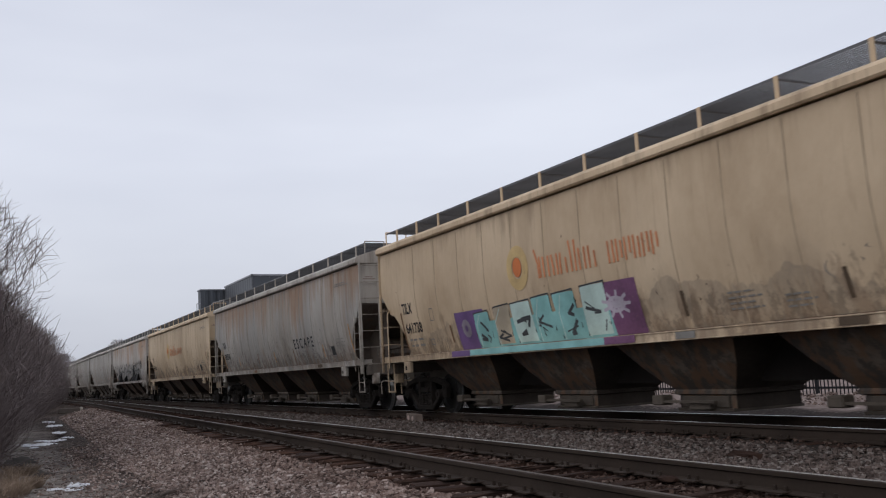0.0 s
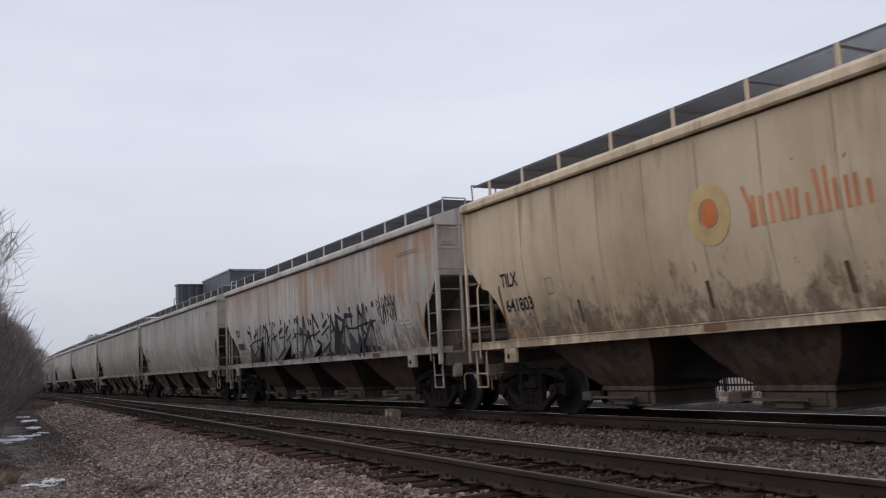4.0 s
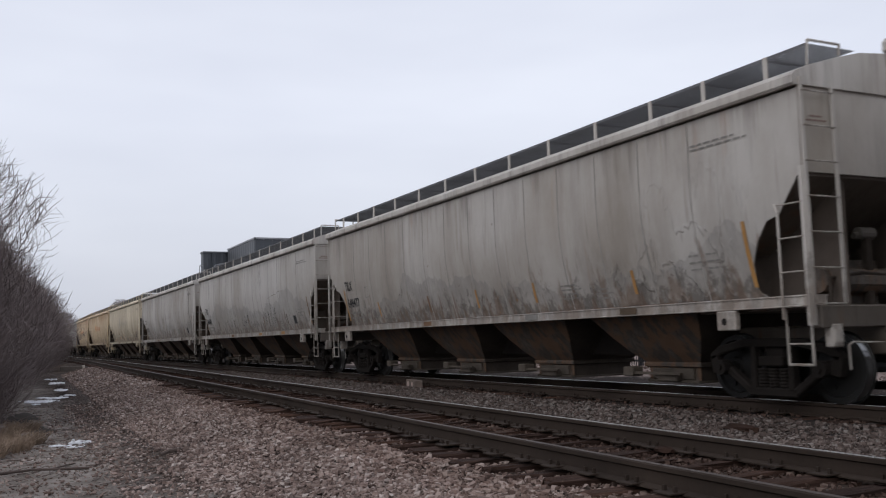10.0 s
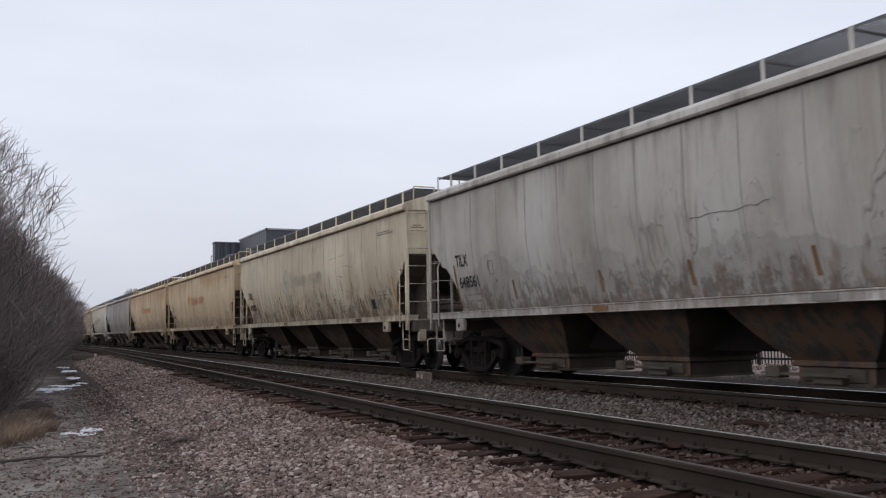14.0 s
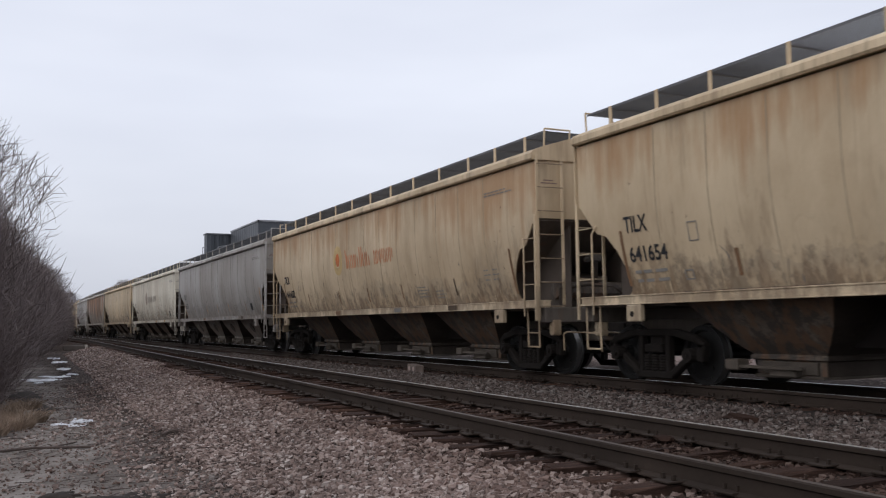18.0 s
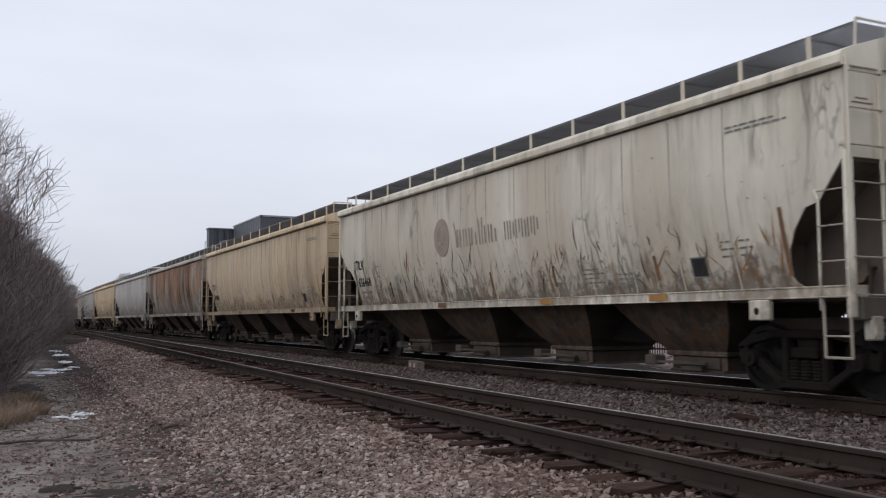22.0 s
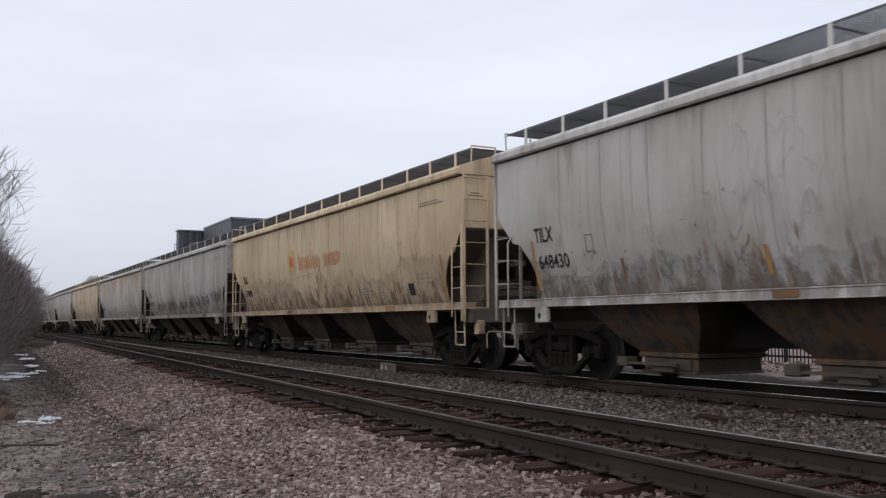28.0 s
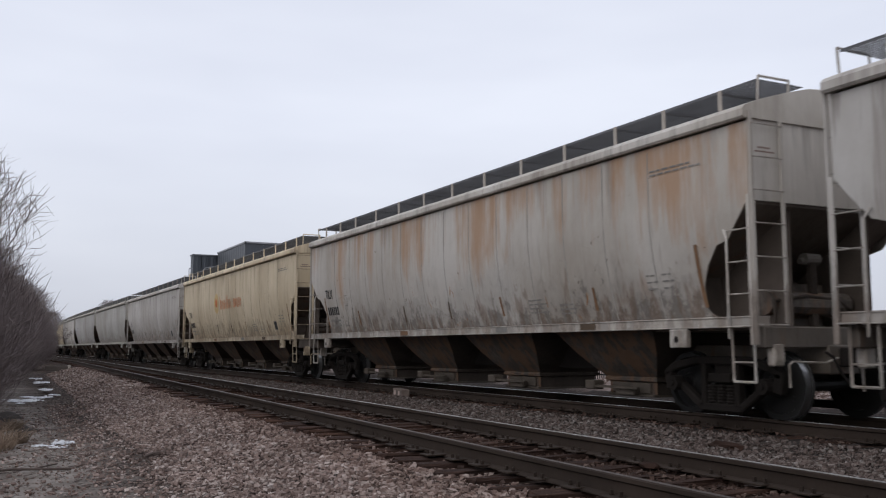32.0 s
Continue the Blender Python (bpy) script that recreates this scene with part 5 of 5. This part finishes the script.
def scatter_stones(name, areas, mat, label, seed):
    """Loose broken stones over strips of ground: d0, d1, s0, s1, how many, size."""
    rng = np.random.default_rng(seed)
    corner = np.array([(x, y, z) for x in (-1, 1) for y in (-1, 1) for z in (-1, 1)], float)
    quads = np.array([(0, 1, 3, 2), (4, 6, 7, 5), (0, 4, 5, 1), (2, 3, 7, 6), (0, 2, 6, 4), (1, 5, 7, 3)])
    allv, allf, base = [], [], 0
    for d0, d1, s0, s1, n, size in areas:
        d = rng.uniform(d0, d1, n)
        s = s0 + (s1 - s0) * rng.uniform(0, 1, n) ** 1.5
        z = np.array([ground_z(a, b) for a, b in zip(d, s)])
        x = d + np.array([drift(b) * max(0.0, min(1.0, (9.0 - a) / 2.2)) for a, b in zip(d, s)])
        r = 1.12 * size * rng.uniform(0.40, 1.0, n) ** 1.3
        shape = corner[None] * rng.uniform(0.12, 1.0, (n, 8, 3)) * r[:, None, None] * np.array([1.0, 0.85, 0.62])
        shape[:, :, :2] *= rng.uniform(0.7, 1.2, (n, 1, 2))
        a, t = rng.uniform(0, 6.28, n), rng.uniform(-0.6, 0.6, n)
        ca, sa, ct, st = np.cos(a), np.sin(a), np.cos(t), np.sin(t)
        y1, z1 = shape[..., 1] * ct[:, None] - shape[..., 2] * st[:, None], shape[..., 1] * st[:, None] + shape[..., 2] * ct[:, None]
        x1 = shape[..., 0] * ca[:, None] - y1 * sa[:, None]
        y2 = shape[..., 0] * sa[:, None] + y1 * ca[:, None]
        v = np.stack([x1 + x[:, None], y2 + s[:, None], z1 + (z + r * rng.uniform(-0.15, 0.7, n))[:, None]], -1).reshape(-1, 3)
        f = (quads[None] + 8 * np.arange(n)[:, None, None]).reshape(-1, 4) + base
        allv.append(v)
        allf.append(f)
        base += len(v)
    me = bpy.data.meshes.new(name)
    me.from_pydata(np.concatenate(allv).tolist(), [], np.concatenate(allf).tolist())
    me.materials.append(None)
    return tagged(put(name, me, mat), label, "gravel", kind="stuff")


STONE = stone_material()
scatter_stones("ballast_stone", [(2.0, 3.45, 6.0, 34, 29000, 0.042), (2.2, 3.6, 2.5, 7.5, 3600, 0.044), (2.2, 3.6, 3.0, -12.0, 5500, 0.044), (1.1, 2.3, 6.0, 30, 4500, 0.042), (-0.6, 1.3, 6.0, 26, 1800, 0.036), (2.0, 4.1, 30, 62, 9000, 0.062), (16.5, 19.5, 9.0, 36, 2500, 0.07)], STONE,
               "loose pinkish grey crushed stone beside the rails", 1)
scatter_stones("ballast_stone", [(3.3, 3.85, 5.5, 34, 10500, 0.041), (3.85, 4.35, 5.5, 34, 2600, 0.034), (3.4, 4.9, 2.5, 7.0, 3000, 0.040), (3.4, 4.3, 3.0, -12.0, 4000, 0.042)], stone_material((0.84, 0.745, 0.70)), "dusty crushed stone heaped against the sleeper ends", 5)
GREY_STONE = stone_material((0.53, 0.52, 0.51))
scatter_stones("ballast_stone", [(6.55, 9.25, 5.0, 40, 26000, 0.042)], GREY_STONE, "loose dark grey crushed stone between the tracks", 3)
# this dark tone also paints in the shade beneath the train
scatter_stones("ballast_stone", [(4.60, 6.05, 3.5, 30, 10500, 0.036), (9.3, 13.3, 8, 30, 5000, 0.036)], stone_material((0.36, 0.285, 0.25)), "dark oily crushed stone between the rails, shade painted in under the train", 4)
scatter_stones("mud_chip", [(-3.0, 2.2, 6.0, 30, 2200, 0.030), (-3.0, 2.2, 6.0, 30, 7000, 0.016)], stone_material((0.75, 0.66, 0.60)),
               "small chips of stone and wood trodden into the mud", 2)


def strands(name, segs):
    """Many thin three-sided tapered sticks: (start, end, radius, end radius)."""
    n = len(segs)
    a = np.array([s[0] for s in segs])
    b = np.array([s[1] for s in segs])
    r0, r1 = np.array([s[2] for s in segs]), np.array([s[3] for s in segs])
    d = b - a
    d /= np.maximum(np.linalg.norm(d, axis=1, keepdims=True), 1e-6)
    side = np.cross(d, np.where(np.abs(d[:, 2:3]) > 0.9, np.array([[1.0, 0, 0]]), np.array([[0, 0, 1.0]])))
    side /= np.maximum(np.linalg.norm(side, axis=1, keepdims=True), 1e-6)
    up = np.cross(d, side)
    v = np.empty((n, 6, 3))
    for k in range(3):
        o = math.cos(2.094 * k) * side + math.sin(2.094 * k) * up
        v[:, k], v[:, 3 + k] = a + o * r0[:, None], b + o * r1[:, None]
    f = np.array([(0, 1, 4, 3), (1, 2, 5, 4), (2, 0, 3, 5)])[None] + 6 * np.arange(n)[:, None, None]
    me = bpy.data.meshes.new(name)
    me.from_pydata(v.reshape(-1, 3).tolist(), [], f.reshape(-1, 4).tolist())
    me.materials.append(None)
    return me


def grow(rnd, height, spread, stems, lean=0.45):
    """Stems and twigs of a leafless shrub round the origin."""
    thick, thin = [], []

    def shoot(p, d, length, r, level):
        n = (5, 4, 3, 2)[level]
        step = length / n
        for k in range(n):
            d = (d + Vector((rnd.gauss(0, 0.16), rnd.gauss(0, 0.16), rnd.gauss(0.05, 0.12)))).normalized()
            q = p + d * step
            ra, rb = r * (1 - 0.75 * k / n), r * (1 - 0.75 * (k + 1) / n)
            (thick if level == 0 else thin).append((tuple(p), tuple(q), ra, rb))
            if level < 3 and (k > 0 or level > 0):
                for _ in range((3, 3, 2)[level]):
                    out = (d * 0.75 + Vector((rnd.gauss(0, 0.42), rnd.gauss(0, 0.42), rnd.gauss(0.3, 0.35)))).normalized()
                    shoot(p.lerp(q, rnd.random()), out, length * rnd.uniform(0.16, 0.30), r * (0.42, 0.5, 0.6)[level], level + 1)
            p = q
    for _ in range(stems):
        a, rad = rnd.uniform(0, 6.28), rnd.uniform(0, spread) ** 1.0
        base = Vector((math.cos(a) * rad * 0.6, math.sin(a) * rad * 0.6, 0))
        d = Vector((math.cos(a) * lean * rnd.random(), math.sin(a) * lean * rnd.random(), 1)).normalized()
        shoot(base, d, height * rnd.uniform(0.5, 0.85), 0.030 * height / 5, 0)
    return thick, thin


def shrub(seed, height, radius, stems, fill, lean=0.28, bold=1.0):
    """A leafless shrub: stems, and a dense dome of fine twigs with an uneven outline."""
    rnd = random.Random(seed)
    thick, thin = grow(rnd, height * 0.82, radius * 0.6, stems, lean)
    for _ in range(fill):
        a, h = rnd.uniform(0, 6.28), rnd.random() ** 1.25
        hull = radius * math.sqrt(max(0.02, 1 - (max(0.0, h - 0.25) / 0.78) ** 2)) * (0.82 + 0.55 * noise.noise((math.cos(a) * 1.5 + seed, math.sin(a) * 1.5, h * 4)))
        r = hull * (0.6 + 0.4 * min(1.0, h / 0.35)) * math.sqrt(rnd.uniform(0.05, 1.0))
        p = Vector((math.cos(a) * r, math.sin(a) * r, h * height * 0.93))
        d = Vector((math.cos(a) * 0.45 + rnd.gauss(0, 0.45), math.sin(a) * 0.45 + rnd.gauss(0, 0.45), 0.75 + rnd.gauss(0, 0.4))).normalized()
        n = rnd.uniform(0.25, 0.7) * (1.5 - h * 0.6)
        q = p + d * n * 0.6
        e = q + (d + Vector((rnd.gauss(0, 0.35), rnd.gauss(0, 0.35), rnd.gauss(0.1, 0.3)))).normalized() * n * 0.5
        w = rnd.uniform(0.0035, 0.0095) * bold
        thin += [(tuple(p), tuple(q), w, w * 0.75), (tuple(q), tuple(e), w * 0.75, w * 0.3)]
    return strands("trunk", thick), strands("crown", thin)


def plant(name, shape, x, y, z, turn, label, category, group="", scale=1.0):
    root = tagged(new(name), label, category, group)
    root.matrix_basis = pose(x, y, z, 0, 0, turn) @ Matrix.Diagonal((scale, scale, scale, 1))
    put("trunk", shape[0], BARK, root)
    put("crown", shape[1], TWIG, root)
    return root


SHRUBS = [shrub(11, 6.7, 3.05, 11, 10000), shrub(12, 5.8, 2.95, 11, 9000), shrub(13, 3.0, 2.1, 8, 5000, 0.7)]
for k, (x, y, turn, scale, kind) in enumerate(((-1.35, 22.5, 0, 1.0, 0), (-4.4, 20.5, 80, 1.05, 1), (-1.5, 27.5, 140, 1.0, 1), (-4.4, 27.0, 30, 1.1, 0), (-1.4, 33.0, 200, 1.0, 0),
                                               (-1.0, 39.5, 260, 1.0, 1), (-4.4, 35.0, 310, 1.1, 0), (-0.6, 46.0, 60, 1.05, 0), (0.2, 54.0, 170, 1.1, 1), (1.2, 63.0, 20, 1.0, 0), (2.2, 74.0, 290, 1.15, 1), (3.2, 87.0, 110, 1.1, 0),
                                               (4.2, 102.0, 0, 1.15, 1), (5.6, 120.0, 90, 1.1, 0), (7.6, 140.0, 40, 1.2, 1), (10.5, 165.0, 200, 1.2, 0),
                                               (-0.9, 24.5, 50, 0.85, 2), (-0.8, 30.0, 220, 0.85, 2), (-0.5, 36.5, 120, 0.9, 2), (0.2, 50.0, 330, 1.0, 2), (-2.0, 19.6, 30, 0.8, 2))):
    plant("bare_shrub", SHRUBS[kind], x, y, GROUND - 0.05, turn, "leafless grey-brown shrub on the verge" if kind < 2 else "low leafless thicket beside the muddy track", "shrub", "shrubs along the verge", scale)

FAR_TREE = shrub(21, 14.5, 4.2, 4, 2600, 0.5, 4.0)
for x, y, scale in ((22.4, 190, 0.80), (23.6, 205, 0.82), (27.5, 215, 0.74)):
    plant("bare_tree", FAR_TREE, x, y, -0.6, x * 40, "leafless tree far behind the train", "tree", "", scale)


def tuft(seed):
    rnd = random.Random(seed)
    segs = []
    for _ in range(320):
        a, r = rnd.uniform(0, 6.28), 0.35 * math.sqrt(rnd.random())
        p = Vector((r * math.cos(a), r * math.sin(a), 0))
        lean = Vector((math.cos(a) * rnd.uniform(0.1, 0.9), math.sin(a) * rnd.uniform(0.1, 0.9), 1)).normalized()
        h = rnd.uniform(0.12, 0.38)
        q = p + lean * h * 0.6
        e = q + (lean + Vector((rnd.gauss(0, 0.4), rnd.gauss(0, 0.4), -0.3))).normalized() * h * 0.5
        segs += [(tuple(p), tuple(q), 0.006, 0.005), (tuple(q), tuple(e), 0.005, 0.001)]
    return strands("grass_tuft", segs)


TUFTS = [tuft(1), tuft(2)]
for k, (x, y, scale) in enumerate(((0.25, 17.4, 1.0), (-0.2, 16.6, 1.1), (0.55, 18.6, 0.9), (-0.7, 17.6, 1.2), (0.1, 19.6, 1.0), (-0.5, 15.2, 0.8), (-1.2, 16.2, 1.2), (0.6, 21.5, 0.8))):
    ob = put("grass_tuft", TUFTS[k % 2], DRY_GRASS, None, pose(x, y, GROUND - 0.02, 0, 0, 70 * k) @ Matrix.Diagonal((scale, scale, scale, 1)))
    tagged(ob, "tuft of dry straw-coloured grass on the mud", "grass", "dry grass tufts")


def snow_patch(seed, w, l):
    """One thin island of old snow with a ragged outline."""
    rnd = random.Random(seed)
    n = 22
    jag = [rnd.uniform(0.45, 1.15) for _ in range(n)]
    rings = [[(w * f * jag[i] * math.cos(6.283 * i / n), l * f * jag[i] * math.sin(6.283 * i / n), z) for i in range(n)] for f, z in ((1.0, -0.03), (0.86, 0.012), (0.4, 0.03), (0.02, 0.035))]
    return loft(bmesh.new(), rings, close=True)


def snow_flecks(seed, w, l):
    """A melting patch broken into small islands."""
    rnd = random.Random(seed)
    bm = bmesh.new()
    for _ in range(15):
        f = rnd.choice((0.07, 0.10, 0.14, 0.22, 0.42))
        piece = mesh_of("fleck", snow_patch(rnd.randrange(999), w * f * 1.3, l * f))
        piece.transform(Matrix.Translation((rnd.gauss(0, 0.5) * w, rnd.gauss(0, 0.5) * l, -0.008)) @ Matrix.Diagonal((1, 1, 0.55, 1)))
        bm.from_mesh(piece)
        bpy.data.meshes.remove(piece)
    return bm


for k, (x, y, w, l) in enumerate(((1.20, 17.6, 0.26, 0.30), (1.42, 18.1, 0.20, 0.34), (1.35, 32.8, 0.50, 0.9), (1.9, 34.3, 0.42, 0.8), (2.32, 33.2, 0.16, 0.3),
                                  (2.3, 38.6, 0.26, 0.8), (2.5, 44.5, 0.32, 1.1), (2.7, 48.5, 0.26, 1.2))):
    tagged(part("snow_patch", snow_flecks(k, w, l), SNOW, None, "", pose(x, y, ground_z(x, y) + 0.02), True), "small patch of melting snow on the mud", "snow", "snow patches", "stuff")

WET_MUD = plain("wet dark mud", (0.030, 0.023, 0.019), 0.85, vary=0.4, bump=0.4, shine=0.15)
for k, (x, y, w, l) in enumerate(((1.20, 9.55, 0.52, 0.48), (0.62, 10.1, 0.22, 0.26), (0.9, 21.5, 0.35, 1.2), (0.7, 25.5, 0.5, 2.2))):
    tagged(part("mud_patch", snow_patch(40 + k, w, l), WET_MUD, None, "", pose(x, y, ground_z(x, y) + 0.016) @ Matrix.Diagonal((1, 1, 0.45, 1)), True), "dark wet patch of bare mud", "mud", "wet mud patches")


def litter():
    """Broken twigs strewn over the mud and the foot of the ballast."""
    rnd = random.Random(8)
    segs = []
    for _ in range(1300):
        s = 6.5 + 26 * rnd.random() ** 1.4
        d = rnd.uniform(-2.6, 2.4)
        a, n = rnd.gauss(0.3, 0.9), rnd.uniform(0.05, 0.28)
        z = ground_z(d, s)
        segs.append(((d, s, z + 0.012), (d + n * math.cos(a), s + n * math.sin(a), z + 0.012 + rnd.uniform(-0.01, 0.03)), rnd.uniform(0.004, 0.011), 0.003))
    tagged(put("twig_litter", strands("twig_litter", segs), BARK), "broken dark twigs strewn over the mud", "twigs", kind="stuff")


litter()

# a fallen stick, clods by the rails, a marked block and a small box by the line
bm = tube([(-0.1, 14.0, GROUND + 0.04), (0.5, 14.12, GROUND + 0.05), (0.95, 14.02, GROUND + 0.04), (1.24, 14.0, GROUND + 0.03)], 0.019, 6)
rod(bm, (0.75, 14.07, GROUND + 0.05), (1.1, 14.6, GROUND + 0.04), 0.011)
tagged(part("fallen_stick", bm, BARK), "dark broken stick lying on the mud", "stick")
bm = tube([(2.22, 14.1, -0.60), (2.36, 14.2, -0.57), (2.48, 14.18, -0.55)], 0.03, 6)
tagged(part("fallen_stick", bm, BARK), "short dark stick on the gravel", "stick")


ROTTEN_WOOD = plain("wet rotten wood", (0.026, 0.014, 0.010), 0.9, vary=0.4, bump=0.5, shine=0.15)


def clod(seed, w, l, h):
    rnd = random.Random(seed)
    bm = bmesh.new()
    bmesh.ops.create_icosphere(bm, subdivisions=2, radius=1.0)
    for v in bm.verts:
        v.co = Vector((v.co.x * w, v.co.y * l, max(-0.3, v.co.z) * h)) * rnd.uniform(0.8, 1.15)
    return bm


tagged(part("dark_clod", clod(1, 0.10, 0.34, 0.07), ROTTEN_WOOD, None, "", pose(8.35, 8.76, -0.24)), "dark lump of wood on the ballast", "debris")
tagged(part("dark_clod", clod(2, 0.09, 0.16, 0.05), ROTTEN_WOOD, None, "", pose(6.0, 7.35, -0.19)), "dark clod beside the rail", "debris")

block = tagged(part("marked_block", boxed(-0.10, 0.10, -0.52, 0.52, 0.0, 0.20, 0.02), plain("grimy brown concrete", (0.13, 0.10, 0.085), 0.9, vary=0.5, scale=14), None, "", pose(9.38, 20.9, -0.22, 0, 0, -12)), "grimy brown concrete block with pale marks beside the rail", "block")
for y in (-0.24, 0.24):
    part("sprayed_mark", prism(bmesh.new(), [(y + 0.11 * math.cos(a), 0.10 + 0.06 * math.sin(a)) for a in [0.7 * i for i in range(9)]], 0, -0.108, -0.10), plain("pale pink mark", (0.34, 0.26, 0.23), 0.8, vary=0.5, scale=20), block)
cabinet = tagged(part("junction_box", boxed(-1.0, 0.28, -0.3, 0.3, 0.0, 0.30, 0.03), plain("dark stained concrete", (0.09, 0.075, 0.065), 0.9), None, "", pose(4.75, 62, -0.42)), "long low dark box with a pale end beside the track", "box")
part("end_cap", boxed(0.285, 0.42, -0.32, 0.32, 0.0, 0.34, 0.015), CONCRETE, cabinet)


def build_fence():
    """Black iron picket fence behind the train's track."""
    root = tagged(new("picket_fence"), "black iron picket fence behind the railway", "fence")
    picket = mesh_of("picket", boxed(-0.012, 0.012, -0.012, 0.012, -0.30, 1.25))
    post = mesh_of("post", boxed(-0.045, 0.045, -0.045, 0.045, -0.45, 1.35, 0.008))
    bar = mesh_of("rail", boxed(-0.02, 0.02, -1.25, 1.25, -0.03, 0.03))
    for k in range(11):
        y = 10.5 + 2.5 * k
        put("post", post, IRON, root, pose(20.0, y, 0))
        for z in (0.02, 1.15):
            put("rail", bar, IRON, root, pose(20.0, y + 1.25, z))
        for i in range(1, 20):
            put("picket", picket, IRON, root, pose(20.0, y + 0.125 * i, 0))


build_fence()


def build_warehouse():
    """Slate-grey metal building with a lower annexe, across the tracks."""
    root = tagged(new("warehouse"), "dark slate sheet-metal warehouse with an annexe", "building")
    part("wall_core", boxed(25.06, 44, 96.66, 109.4, -0.6, 12.0), SLATE, root)
    side = mesh_of("cladding_panel", prism(bmesh.new(), [(0, 0), (0.97, 0), (0.97, 0.04), (0.75, 0.04), (0.70, 0.06), (0.30, 0.06), (0.25, 0.04), (0, 0.04)], 2, -0.6, 12.2))
    for k in range(13):
        put("cladding_panel", side, SLATE_LIGHT, root, pose(25.1, 96.6 + 0.985 * k, 0, 0, 0, 90))
    for k in range(18):
        put("cladding_panel", side, SLATE, root, pose(25.97 + 0.985 * k, 96.68, 0, 0, 0, 180))
    part("roof_trim", box(boxed(24.95, 44, 96.5, 96.68, 12.15, 12.32), 24.95, 25.12, 96.5, 109.4, 12.15, 12.32), TRIM_PALE, root)
    tower = part("annexe", boxed(22.18, 26, 109.46, 110.9, -0.6, 11.85), SLATE, root)
    short = mesh_of("cladding_panel", prism(bmesh.new(), [(0, 0), (0.97, 0), (0.97, 0.03), (0.6, 0.03), (0.55, 0.08), (0.40, 0.08), (0.35, 0.03), (0, 0.03)], 2, -0.6, 11.8))
    for k in range(4):
        put("cladding_panel", short, SLATE, tower, pose(23.16 + 0.985 * k * 0.9, 109.45, 0, 0, 0, 180))
    part("roof_cap", boxed(22.08, 26.1, 109.3, 111.0, 11.85, 12.0), SLATE_LIGHT, tower)
    part("drain_pipe", tube([(22.6, 109.33, 9.2), (23.6, 109.33, 10.4), (24.6, 109.33, 10.6)], 0.06, 6), TRIM_PALE, tower)
    part("access_ladder", tube([(21.75, 109.6, 6.0), (21.75, 109.6, 10.3), (22.18, 109.6, 10.3)], 0.05, 6), TRIM_PALE, tower)


build_warehouse()


# ---- what moves ----
# how far the slack of its couplings lets a car run ahead (+) or hang back (-)
SLACK = {0: -0.28, 1: -0.08, 2: -0.03, 4: 0.10, 5: -0.08, 6: -0.07, 7: -0.06, 8: -0.15, 10: 0.04, 11: 0.08, 14: -0.12, 15: -0.20, 17: 0.0, 18: -0.20, 19: -0.22}


def far_end(i, t):
    """Where the far end of car i's body is along the track at t seconds: the train gathers speed slightly."""
    return 22.05 + SLACK.get(i, -0.03) + PITCH * i - 11.083 * t - 0.00586 * t * t


def motions():
    for i, car in enumerate(CARS):
        rows = []
        for k in range(33):
            s = far_end(i, k) - HALF
            (xa, _), (xb, _) = bend(s - 7), bend(s + 7)
            rows.append((float(k), pose((xa + xb) / 2 + TRAIN_MID, s, 0, 0, 0, -math.degrees(math.atan2(xb - xa, 14.0)))))
        walk(car, rows)
    # all wheels roll alike, so the wheelsets of one axle share one set of keys
    for y, sets in zip((-0.89, 0.89), WHEELSETS):
        rows = []
        for k in range(961):
            t = k / FPS
            gone = 11.083 * t + 0.00586 * t * t
            rows.append((t, pose(0, y, 0.457, math.degrees(gone / 0.457) % 360.0)))
        walk(sets[0], rows)
        for w in sets[1:]:
            w.rotation_mode = "QUATERNION"
            w.animation_data_create()
            w.animation_data.action = sets[0].animation_data.action
            w.animation_data.action_slot = sets[0].animation_data.action_slot


motions()
